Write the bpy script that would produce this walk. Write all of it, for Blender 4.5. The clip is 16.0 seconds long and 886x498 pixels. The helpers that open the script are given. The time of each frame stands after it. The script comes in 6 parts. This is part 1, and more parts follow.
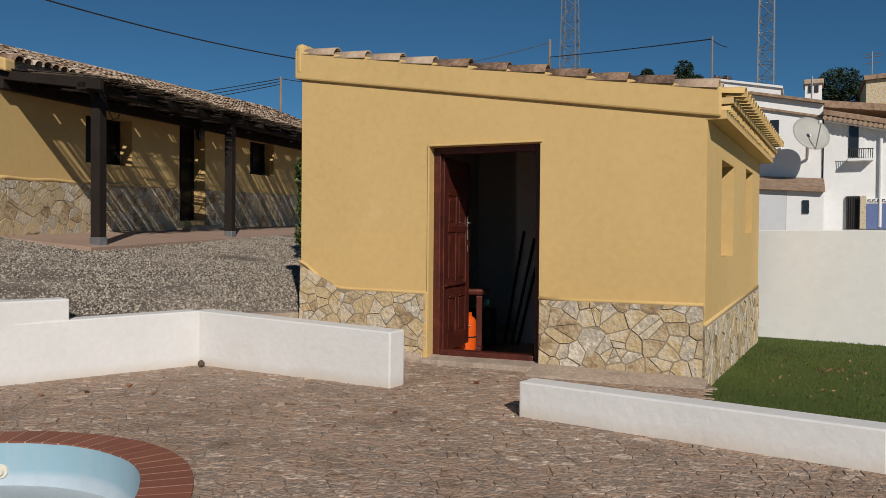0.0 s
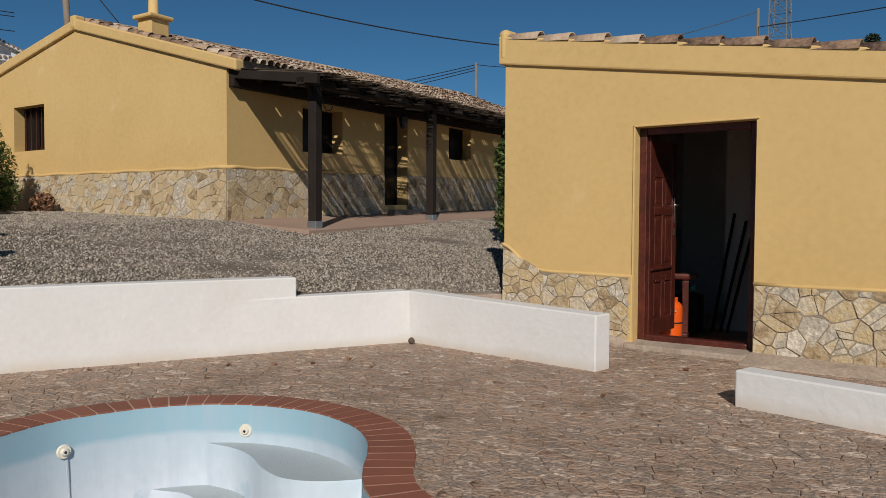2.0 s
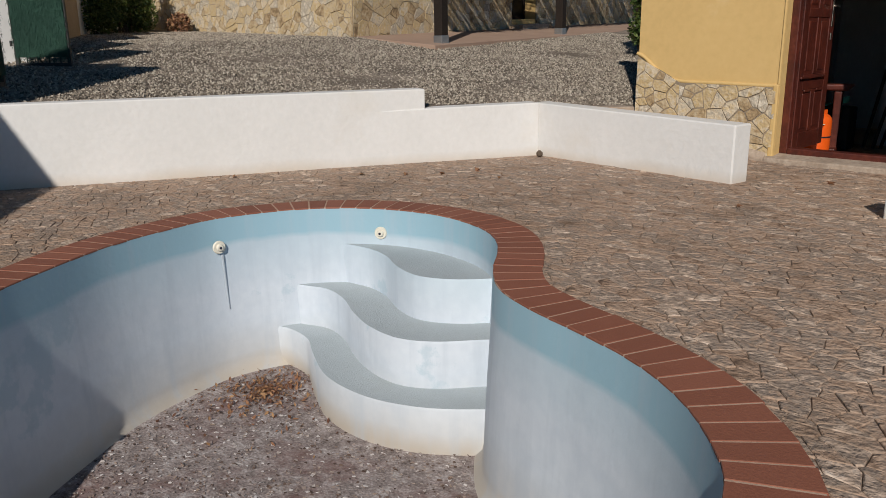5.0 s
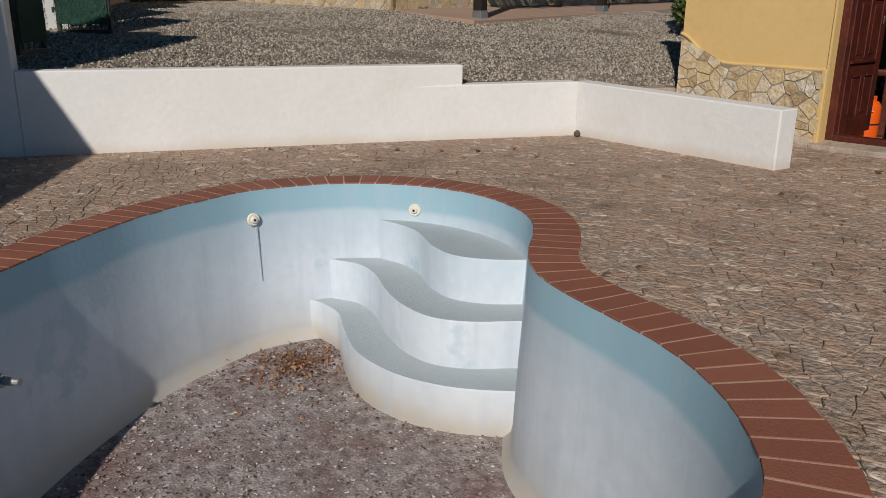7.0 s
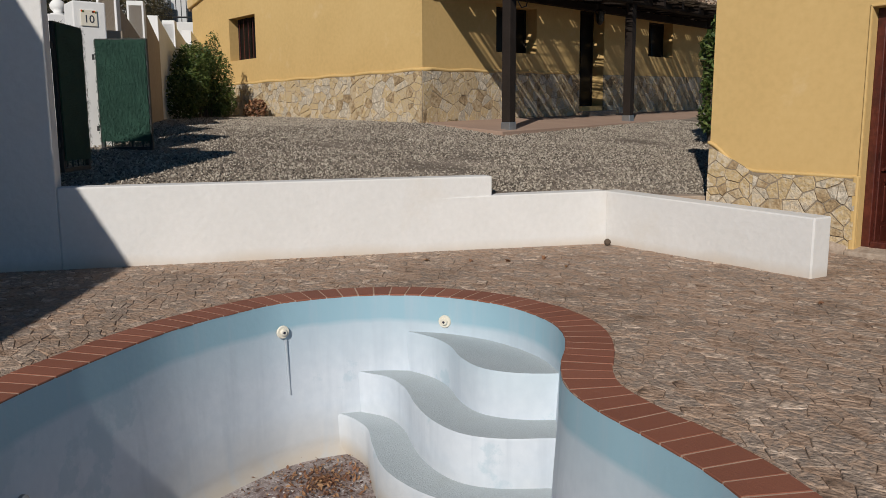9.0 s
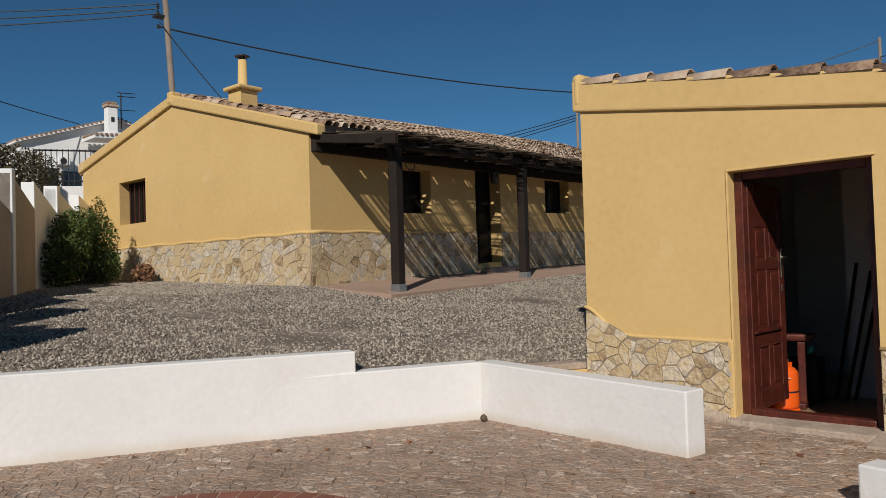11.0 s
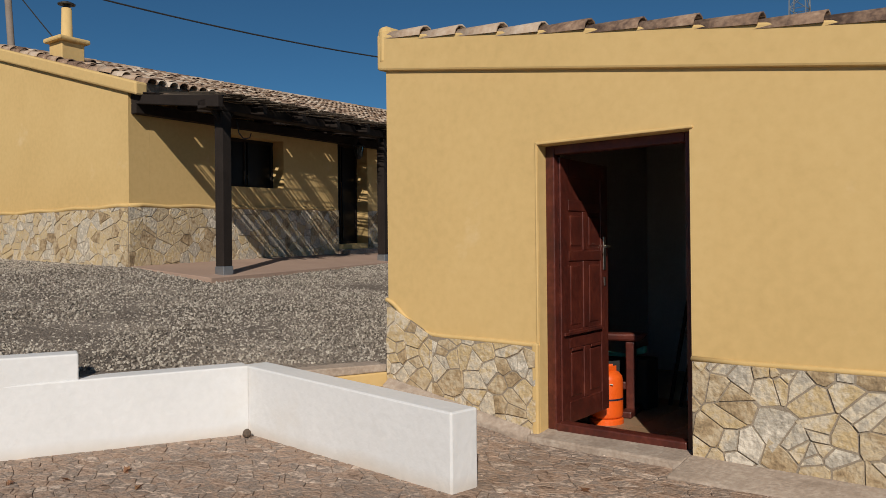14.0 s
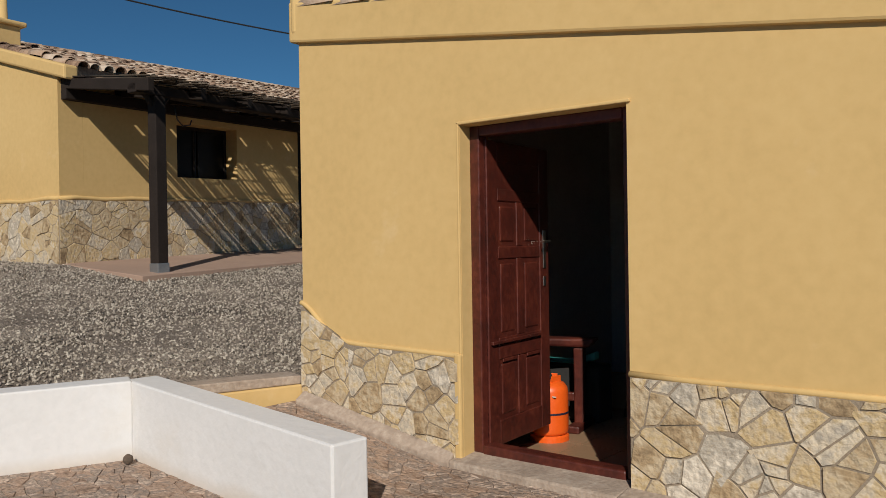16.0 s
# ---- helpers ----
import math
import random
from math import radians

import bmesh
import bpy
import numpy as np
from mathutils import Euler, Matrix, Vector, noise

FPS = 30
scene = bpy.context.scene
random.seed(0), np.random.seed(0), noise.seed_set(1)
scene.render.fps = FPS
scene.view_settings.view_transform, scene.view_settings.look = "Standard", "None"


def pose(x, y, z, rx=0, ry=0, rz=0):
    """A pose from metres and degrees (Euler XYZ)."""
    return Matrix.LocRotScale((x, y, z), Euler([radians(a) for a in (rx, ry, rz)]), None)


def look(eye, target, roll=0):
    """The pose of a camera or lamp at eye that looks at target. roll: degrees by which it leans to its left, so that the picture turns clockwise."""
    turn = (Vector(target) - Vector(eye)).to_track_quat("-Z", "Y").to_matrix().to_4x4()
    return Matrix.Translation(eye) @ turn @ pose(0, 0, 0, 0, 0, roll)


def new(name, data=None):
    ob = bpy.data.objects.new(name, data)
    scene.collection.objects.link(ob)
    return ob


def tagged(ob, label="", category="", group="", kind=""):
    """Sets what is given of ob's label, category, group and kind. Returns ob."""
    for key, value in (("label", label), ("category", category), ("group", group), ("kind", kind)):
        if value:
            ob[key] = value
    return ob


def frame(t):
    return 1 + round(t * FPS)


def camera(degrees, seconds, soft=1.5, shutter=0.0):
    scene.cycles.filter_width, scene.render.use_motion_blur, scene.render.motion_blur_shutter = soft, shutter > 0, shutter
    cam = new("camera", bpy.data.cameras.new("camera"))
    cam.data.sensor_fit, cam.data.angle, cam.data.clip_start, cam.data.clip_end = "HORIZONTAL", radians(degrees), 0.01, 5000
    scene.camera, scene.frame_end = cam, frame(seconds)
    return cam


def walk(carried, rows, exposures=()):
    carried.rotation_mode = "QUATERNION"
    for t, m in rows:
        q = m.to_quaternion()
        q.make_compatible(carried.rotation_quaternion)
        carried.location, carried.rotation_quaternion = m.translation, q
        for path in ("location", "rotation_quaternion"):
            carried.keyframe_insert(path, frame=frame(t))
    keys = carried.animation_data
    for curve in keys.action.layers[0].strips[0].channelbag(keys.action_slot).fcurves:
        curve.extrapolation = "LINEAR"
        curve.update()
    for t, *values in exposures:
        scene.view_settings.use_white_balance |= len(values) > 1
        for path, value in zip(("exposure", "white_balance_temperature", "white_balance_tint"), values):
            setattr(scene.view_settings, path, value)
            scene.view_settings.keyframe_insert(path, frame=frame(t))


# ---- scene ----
cam = camera(58.4, 16.0, soft=0.5)
PATH = [
    (0, (0.008, 0.045, 1.262), (-0.818, 1.866, 1.229), 0.5),
    (0.5, (-0.004, 0.022, 1.268), (-0.919, 1.799, 1.224), 0.5),
    (1, (-0.021, -0.019, 1.268), (-1.053, 1.694, 1.215), 0.4),
    (1.5, (-0.046, -0.056, 1.263), (-1.188, 1.585, 1.205), 0.4),
    (2, (-0.063, -0.064, 1.257), (-1.298, 1.507, 1.179), 0.3),
    (2.5, (-0.073, -0.077, 1.242), (-1.392, 1.421, 1.124), -0.1),
    (3, (-0.063, -0.102, 1.22), (-1.428, 1.348, 1.034), 0.0),
    (3.5, (-0.071, -0.099, 1.202), (-1.466, 1.31, 0.941), -0.2),
    (4, (-0.069, -0.099, 1.182), (-1.484, 1.271, 0.833), -0.5),
    (4.5, (-0.075, -0.097, 1.163), (-1.494, 1.242, 0.723), -0.5),
    (5, (-0.068, -0.102, 1.146), (-1.488, 1.21, 0.633), -0.7),
    (5.2, (-0.055, -0.104, 1.148), (-1.477, 1.195, 0.608), -0.7),
    (7.5, (-0.134, -0.085, 1.147), (-1.603, 1.151, 0.585), 0.6),
    (8, (-0.153, -0.091, 1.165), (-1.648, 1.14, 0.664), 0.7),
    (8.2, (-0.166, -0.091, 1.164), (-1.673, 1.142, 0.708), 0.5),
    (10.3, (-0.115, 0.359, 1.311), (-1.671, 1.615, 1.258), -0.3),
    (10.5, (-0.157, 0.472, 1.336), (-1.679, 1.771, 1.34), -0.4),
    (11, (-0.179, 0.705, 1.351), (-1.623, 2.087, 1.412), -1.7),
    (11.5, (-0.085, 1.004, 1.374), (-1.49, 2.426, 1.431), -0.8),
    (12, (-0.088, 1.26, 1.364), (-1.46, 2.714, 1.415), -1.0),
    (12.5, (-0.159, 1.517, 1.371), (-1.483, 3.015, 1.429), -0.7),
    (13, (-0.142, 1.796, 1.37), (-1.427, 3.328, 1.422), -1.0),
    (13.5, (-0.117, 2.083, 1.386), (-1.411, 3.608, 1.422), -0.4),
    (14, (-0.204, 2.33, 1.388), (-1.491, 3.861, 1.392), -0.6),
    (14.5, (-0.265, 2.552, 1.397), (-1.519, 4.11, 1.399), -0.8),
    (15, (-0.213, 2.84, 1.399), (-1.462, 4.402, 1.396), -0.8),
    (15.5, (-0.187, 3.059, 1.415), (-1.449, 4.611, 1.407), -0.7),
    (16, (-0.292, 3.274, 1.41), (-1.565, 4.816, 1.394), -0.9),
]
walk(cam, [(t, look(eye, target, roll)) for t, eye, target, roll in PATH], [(0.0, -0.08), (5.2, -0.08), (8.2, -0.14), (10.3, 0.02), (16.0, 0.02)])

# ---- light ----
SUN_TURN, SUN_UP = radians(143), radians(32)      # clockwise from +y; above the horizon
SUN_WAY = Vector((math.sin(SUN_TURN) * math.cos(SUN_UP), math.cos(SUN_TURN) * math.cos(SUN_UP), math.sin(SUN_UP)))
world = bpy.data.worlds.new("sky")
world.use_nodes = True
scene.world = world
wn, wl = world.node_tree.nodes, world.node_tree.links
sky = wn.new("ShaderNodeTexSky")
sky.sky_type, sky.sun_disc = "NISHITA", False
sky.sun_elevation, sky.sun_rotation = SUN_UP, SUN_TURN
sky.altitude, sky.air_density, sky.dust_density, sky.ozone_density = 2500, 0.8, 0.0, 3.2
tint = wn.new("ShaderNodeMix")
tint.data_type, tint.blend_type = "RGBA", "MULTIPLY"
tint.inputs[0].default_value, tint.inputs[7].default_value = 1.0, (0.50, 0.92, 1.0, 1)
wl.new(sky.outputs[0], tint.inputs[6])
wl.new(tint.outputs[2], wn["Background"].inputs[0])
wn["Background"].inputs[1].default_value = 0.053
sun_lamp = new("sun", bpy.data.lights.new("sun", "SUN"))
sun_lamp.data.energy, sun_lamp.data.angle, sun_lamp.data.color = 4.05, radians(0.5), (1.0, 0.932, 0.84)
sun_lamp.matrix_world = look(SUN_WAY * 30, (0, 0, 0))
scene.view_settings.exposure = 0.0

# ---- materials ----
def material(name, colors, rough=0.85, grain=40.0, stain=1.2, bump=0.3, bump_size=60.0, metal=0.0, vary="", spread=1.0,
             dirt=None, dirt_low=None, streak=None, wave=None, thick=0.01, spec=0.5, mottle=0.7):
    """A procedural surface. colors: dark to light; vary: '' noise alone, 'object' or 'island' shifts the tone piece by piece."""
    m = bpy.data.materials.new(name)
    m.use_nodes = True
    n, l = m.node_tree.nodes, m.node_tree.links
    b = n["Principled BSDF"]
    b.inputs["Metallic"].default_value, b.inputs["Specular IOR Level"].default_value = metal, spec
    tc = n.new("ShaderNodeTexCoord")
    geo = n.new("ShaderNodeNewGeometry")
    place = geo.outputs["Position"]
    fine = n.new("ShaderNodeTexNoise")
    fine.inputs["Scale"].default_value, fine.inputs["Detail"].default_value = grain, 5
    l.new(place, fine.inputs["Vector"])
    broad = n.new("ShaderNodeTexNoise")
    broad.inputs["Scale"].default_value, broad.inputs["Detail"].default_value = stain, 6
    l.new(place, broad.inputs["Vector"])
    mix = n.new("ShaderNodeMath")
    mix.operation = "MULTIPLY_ADD"
    l.new(fine.outputs[0], mix.inputs[0])
    mix.inputs[1].default_value = 0.45
    half = n.new("ShaderNodeMath")
    half.operation = "MULTIPLY"
    l.new(broad.outputs[0], half.inputs[0])
    half.inputs[1].default_value = 0.55
    l.new(half.outputs[0], mix.inputs[2])
    value = mix.outputs[0]
    if vary:
        if vary == "object":
            r = n.new("ShaderNodeObjectInfo").outputs["Random"]
        else:
            r = geo.outputs["Random Per Island"]
        add = n.new("ShaderNodeMath")
        add.operation = "MULTIPLY_ADD"
        l.new(r, add.inputs[0])
        add.inputs[1].default_value = spread
        sub = n.new("ShaderNodeMath")
        sub.operation = "MULTIPLY_ADD"
        l.new(value, sub.inputs[0])
        sub.inputs[1].default_value, sub.inputs[2].default_value = mottle, 0.5 - mottle / 2 - spread / 2
        l.new(sub.outputs[0], add.inputs[2])
        value = add.outputs[0]
    ramp = n.new("ShaderNodeValToRGB")
    ramp.color_ramp.elements.remove(ramp.color_ramp.elements[1])
    lo, hi = (0.28, 0.72) if not vary else (0.1, 0.9)
    for k, c in enumerate(colors):
        at = lo + (hi - lo) * k / max(1, len(colors) - 1)
        e = ramp.color_ramp.elements[0] if k == 0 else ramp.color_ramp.elements.new(at)
        e.position, e.color = at, (*c, 1)
    l.new(value, ramp.inputs[0])
    color = ramp.outputs[0]
    if dirt:                       # blotches of another colour: colour, size, threshold, softness, strength
        c, size, start, soft, strength = dirt
        d = n.new("ShaderNodeTexNoise")
        d.inputs["Scale"].default_value, d.inputs["Detail"].default_value, d.inputs["Roughness"].default_value = size, 7, 0.65
        l.new(place, d.inputs["Vector"])
        mr = n.new("ShaderNodeMapRange")
        mr.inputs[1].default_value, mr.inputs[2].default_value, mr.inputs[4].default_value = start, start + soft, strength
        l.new(d.outputs[0], mr.inputs[0])
        mm = n.new("ShaderNodeMix")
        mm.data_type = "RGBA"
        l.new(mr.outputs[0], mm.inputs[0])
        l.new(color, mm.inputs[6])
        mm.inputs[7].default_value = (*c, 1)
        color = mm.outputs[2]
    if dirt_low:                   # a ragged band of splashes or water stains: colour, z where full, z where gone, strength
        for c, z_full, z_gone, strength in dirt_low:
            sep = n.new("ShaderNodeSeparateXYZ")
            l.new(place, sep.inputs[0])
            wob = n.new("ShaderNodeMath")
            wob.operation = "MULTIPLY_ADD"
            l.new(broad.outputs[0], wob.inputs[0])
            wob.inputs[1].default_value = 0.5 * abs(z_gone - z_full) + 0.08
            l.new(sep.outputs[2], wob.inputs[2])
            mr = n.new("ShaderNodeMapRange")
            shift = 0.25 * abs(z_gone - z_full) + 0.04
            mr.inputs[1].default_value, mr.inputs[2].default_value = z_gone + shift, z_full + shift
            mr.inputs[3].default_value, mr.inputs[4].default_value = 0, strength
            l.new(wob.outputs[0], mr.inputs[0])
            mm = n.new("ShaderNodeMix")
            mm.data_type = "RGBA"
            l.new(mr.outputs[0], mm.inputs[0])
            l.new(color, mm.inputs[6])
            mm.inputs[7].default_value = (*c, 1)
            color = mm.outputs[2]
    if streak:                     # runs of water down a wall: colour, strength
        c, strength = streak
        sq = n.new("ShaderNodeVectorMath")
        sq.operation = "MULTIPLY"
        sq.inputs[1].default_value = (5.0, 5.0, 0.35)
        l.new(place, sq.inputs[0])
        d = n.new("ShaderNodeTexNoise")
        d.inputs["Scale"].default_value, d.inputs["Detail"].default_value, d.inputs["Roughness"].default_value = 1.3, 5, 0.6
        l.new(sq.outputs[0], d.inputs["Vector"])
        mr = n.new("ShaderNodeMapRange")
        mr.inputs[1].default_value, mr.inputs[2].default_value, mr.inputs[4].default_value = 0.50, 0.66, strength
        l.new(d.outputs[0], mr.inputs[0])
        mm = n.new("ShaderNodeMix")
        mm.data_type = "RGBA"
        l.new(mr.outputs[0], mm.inputs[0])
        l.new(color, mm.inputs[6])
        mm.inputs[7].default_value = (*c, 1)
        color = mm.outputs[2]
    l.new(color, b.inputs["Base Color"])
    rr = n.new("ShaderNodeMapRange")
    rr.inputs[3].default_value, rr.inputs[4].default_value = max(0.05, rough - 0.1), min(1, rough + 0.1)
    l.new(fine.outputs[0], rr.inputs[0])
    l.new(rr.outputs[0], b.inputs["Roughness"])
    if bump:
        bt = n.new("ShaderNodeTexNoise")
        bt.inputs["Scale"].default_value, bt.inputs["Detail"].default_value = bump_size, 6
        if wave:
            sc = n.new("ShaderNodeVectorMath")
            sc.operation = "MULTIPLY"
            sc.inputs[1].default_value = wave
            l.new(tc.outputs["Object"], sc.inputs[0])
            l.new(sc.outputs[0], bt.inputs["Vector"])
        else:
            l.new(place, bt.inputs["Vector"])
        bp = n.new("ShaderNodeBump")
        bp.inputs["Strength"].default_value, bp.inputs["Distance"].default_value = bump, thick
        l.new(bt.outputs[0], bp.inputs["Height"])
        l.new(bp.outputs[0], b.inputs["Normal"])
    return m


PLASTER = material("ochre plaster", [(0.535, 0.365, 0.150), (0.60, 0.412, 0.175), (0.64, 0.450, 0.20)], 0.9, 14, 0.7, 0.22, 7,
                   dirt=((0.68, 0.52, 0.30), 1.3, 0.62, 0.12, 0.55), spec=0.2)
WHITE = material("white limewash", [(0.63, 0.625, 0.615), (0.72, 0.712, 0.705)], 0.9, 20, 1.5, 0.4, 18,
                 dirt=((0.62, 0.58, 0.52), 1.1, 0.60, 0.15, 0.5), dirt_low=[((0.55, 0.47, 0.38), -0.02, 0.10, 0.75)])
WHITE_FAR = material("white house render", [(0.70, 0.70, 0.70), (0.80, 0.80, 0.79)], 0.9, 8, 0.6, 0.3, 10,
                     dirt=((0.55, 0.54, 0.52), 0.5, 0.58, 0.2, 0.4))
MORTAR = material("grey mortar", [(0.21, 0.165, 0.115), (0.34, 0.28, 0.21)], 0.95, 60, 3, 0.6, 90)
STONE = material("quartzite facing stone", [(0.22, 0.155, 0.09), (0.39, 0.285, 0.165), (0.50, 0.405, 0.275), (0.50, 0.37, 0.195), (0.60, 0.51, 0.38), (0.38, 0.335, 0.27), (0.66, 0.585, 0.475)],
                 0.85, 24, 8, 0.7, 26, vary="object", mottle=1.15, spread=0.62, thick=0.03, spec=0.25)
PAVER = [(0.085, 0.056, 0.039), (0.285, 0.192, 0.136), (0.44, 0.312, 0.23), (0.255, 0.202, 0.165), (0.57, 0.432, 0.335), (0.73, 0.61, 0.51)]
PAVE_PIECE = material("stamped paving stone", PAVER, 0.85, 30, 9, 1.0, 38, vary="object", spread=0.36, thick=0.02, spec=0.25, mottle=1.45,
                      dirt=((0.15, 0.105, 0.075), 1.7, 0.50, 0.16, 0.45))
PAVE_REST = material("stamped paving", PAVER, 0.85, 30, 9, 1.0, 38, vary="island", spread=0.36, thick=0.02, spec=0.25, mottle=1.45,
                      dirt=((0.15, 0.105, 0.075), 1.7, 0.50, 0.16, 0.45))
PAVE_BED = material("paving joint", [(0.15, 0.105, 0.077), (0.30, 0.22, 0.166)], 0.95, 40, 5, 0.5, 60)
GRAVEL = material("gravel bed", [(0.085, 0.066, 0.052), (0.20, 0.162, 0.128), (0.40, 0.335, 0.27)], 0.95, 38, 1.0, 1.0, 60, thick=0.03)
PEBBLE = material("gravel pebble", [(0.075, 0.062, 0.050), (0.20, 0.168, 0.136), (0.31, 0.268, 0.218), (0.37, 0.325, 0.27), (0.49, 0.44, 0.365)], 0.9, 60, 2, 0.2, 80, vary="island", spread=0.85)
EARTH = material("dry earth", [(0.22, 0.16, 0.10), (0.33, 0.26, 0.18)], 0.95, 8, 0.3, 0.6, 10)
COPING = material("terracotta coping brick", [(0.185, 0.066, 0.039), (0.235, 0.083, 0.049), (0.285, 0.108, 0.066)], 0.75, 60, 4, 0.25, 90, vary="object", spread=0.4)
COPE_JOINT = material("coping mortar", [(0.37, 0.245, 0.18), (0.50, 0.36, 0.27)], 0.9, 60, 4, 0.3, 80)
POOL = material("pale blue pool paint", [(0.485, 0.55, 0.63), (0.615, 0.668, 0.735)], 0.6, 14, 1.6, 0.15, 30,
                dirt=((0.33, 0.47, 0.555), 1.6, 0.60, 0.035, 0.45), streak=((0.40, 0.465, 0.54), 0.38),
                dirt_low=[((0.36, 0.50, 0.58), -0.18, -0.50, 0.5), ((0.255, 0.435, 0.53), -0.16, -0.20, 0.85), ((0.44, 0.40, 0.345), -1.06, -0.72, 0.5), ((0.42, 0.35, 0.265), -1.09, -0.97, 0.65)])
STAIN = material("grey water stain", [(0.40, 0.46, 0.52), (0.51, 0.56, 0.61)], 0.8, 40, 4, 0.1, 60)
POOL_TREAD = material("worn pool step tread", [(0.36, 0.405, 0.43), (0.47, 0.52, 0.55)], 0.7, 90, 2.5, 0.5, 120, dirt=((0.34, 0.37, 0.37), 2.5, 0.55, 0.2, 0.5))
POOL_FLOOR = material("stained pool floor", [(0.06, 0.042, 0.037), (0.27, 0.225, 0.215), (0.56, 0.52, 0.51)], 0.95, 70, 16, 0.8, 60,
                      dirt=((0.17, 0.085, 0.075), 1.9, 0.50, 0.16, 0.65))
FLAKE = material("peeling floor paint flakes", [(0.07, 0.042, 0.032), (0.17, 0.11, 0.085), (0.36, 0.30, 0.28), (0.30, 0.22, 0.17), (0.60, 0.56, 0.55)], 0.9, 60, 3, 0, vary="island", spread=1.0)
DOOR_WOOD = material("red brown varnished wood", [(0.034, 0.009, 0.006), (0.078, 0.015, 0.009), (0.135, 0.029, 0.015)], 0.45, 30, 5, 0.25, 30, wave=(8, 8, 0.6))
DARK_WOOD = material("black brown stained timber", [(0.016, 0.012, 0.010), (0.032, 0.024, 0.020)], 0.85, 30, 3, 0.4, 20, wave=(6, 6, 6), spec=0.15)
REED = material("dry reeds", [(0.05, 0.036, 0.025), (0.11, 0.08, 0.05)], 0.9, 30, 3, 0.2, 40, vary="island", spread=0.6)
TILE_COL = [(0.085, 0.05, 0.035), (0.23, 0.145, 0.095), (0.36, 0.25, 0.17), (0.44, 0.335, 0.245), (0.52, 0.43, 0.34)]
TILE = material("weathered clay roof tile", TILE_COL, 0.9, 30, 6, 0.5, 50, vary="object", spread=0.8, mottle=1.2)
TILE_REST = material("weathered clay roof tiles", TILE_COL, 0.9, 30, 6, 0.5, 50, vary="island", spread=0.8, mottle=1.2)
CONCRETE = material("worn concrete", [(0.23, 0.175, 0.13), (0.38, 0.30, 0.235), (0.53, 0.45, 0.365)], 0.9, 30, 4, 0.7, 50, dirt=((0.25, 0.185, 0.14), 4.0, 0.54, 0.1, 0.6))
PORCH_FLOOR = material("reddish porch concrete", [(0.30, 0.20, 0.15), (0.40, 0.28, 0.21)], 0.85, 30, 1.5, 0.2, 50)
GREY_METAL = material("galvanised steel", [(0.30, 0.31, 0.32), (0.42, 0.43, 0.44)], 0.45, 40, 3, 0.1, 50, metal=0.8)
BLACK_IRON = material("black wrought iron", [(0.012, 0.012, 0.013), (0.03, 0.03, 0.03)], 0.55, 40, 3, 0.1, 50)
ORANGE = material("orange painted steel", [(0.70, 0.090, 0.008), (0.80, 0.12, 0.012)], 0.4, 40, 4, 0.1, 60)
GREEN_MESH = material("green artificial hedge mat", [(0.010, 0.042, 0.030), (0.028, 0.090, 0.060)], 0.8, 90, 5, 0.9, 130, thick=0.02)
TURF = material("artificial turf", [(0.05, 0.080, 0.008), (0.078, 0.118, 0.012), (0.105, 0.145, 0.018)], 0.9, 120, 0.8, 0.9, 160, thick=0.02)
LEAF_GREEN = material("shrub leaves", [(0.022, 0.045, 0.008), (0.06, 0.10, 0.018), (0.12, 0.15, 0.035)], 0.6, 30, 3, 0, vary="island", spread=0.9)
LEAF_DARK = material("dark tree leaves", [(0.010, 0.022, 0.008), (0.028, 0.05, 0.016)], 0.7, 30, 3, 0, vary="island", spread=0.9)
LEAF_OLIVE = material("olive brown tree leaves", [(0.028, 0.026, 0.012), (0.06, 0.05, 0.022), (0.10, 0.08, 0.038)], 0.7, 30, 3, 0, vary="island", spread=0.9)
LEAF_DRY = material("dead brown leaves", [(0.09, 0.035, 0.02), (0.22, 0.10, 0.05), (0.34, 0.2, 0.1)], 0.8, 30, 3, 0, vary="island", spread=0.9)
BEIGE = material("darker beige render", [(0.30, 0.245, 0.19), (0.42, 0.35, 0.28)], 0.9, 10, 0.8, 0.3, 12, dirt=((0.24, 0.20, 0.16), 0.9, 0.52, 0.2, 0.5))
BARK = material("bark", [(0.07, 0.05, 0.035), (0.14, 0.10, 0.07)], 0.9, 30, 3, 0.6, 30)
POLE_WOOD = material("weathered pole", [(0.15, 0.115, 0.09), (0.25, 0.20, 0.16)], 0.8, 30, 2, 0.4, 20, wave=(8, 8, 1))
INNER = material("dim interior render", [(0.50, 0.49, 0.47), (0.60, 0.59, 0.57)], 0.9, 20, 1, 0.2, 20)
# near-black colour stands in for the shade of rooms and openings
SHADE_FILL = material("near-black shade fill", [(0.02, 0.02, 0.02), (0.04, 0.035, 0.03)], 0.9, 20, 1, 0, 20)
FLOOR_TILE = material("beige floor tile", [(0.25, 0.16, 0.09), (0.32, 0.21, 0.125)], 0.45, 30, 3, 0.05, 50, vary="object", spread=0.2)
GROUT = material("tile grout", [(0.45, 0.40, 0.33), (0.52, 0.47, 0.40)], 0.9, 40, 3, 0.1, 60)
CREAM = material("cream plastic", [(0.66, 0.62, 0.52), (0.74, 0.70, 0.60)], 0.5, 40, 5, 0.05, 60)
TEAL = material("teal plastic", [(0.05, 0.42, 0.36), (0.08, 0.52, 0.45)], 0.5, 40, 5, 0, 60)
INK = material("dark blue glaze", [(0.01, 0.012, 0.03), (0.02, 0.022, 0.045)], 0.4, 40, 5, 0, 60)
BRASS = material("brushed nickel", [(0.42, 0.38, 0.32), (0.52, 0.48, 0.42)], 0.35, 60, 5, 0, 60, metal=1.0)
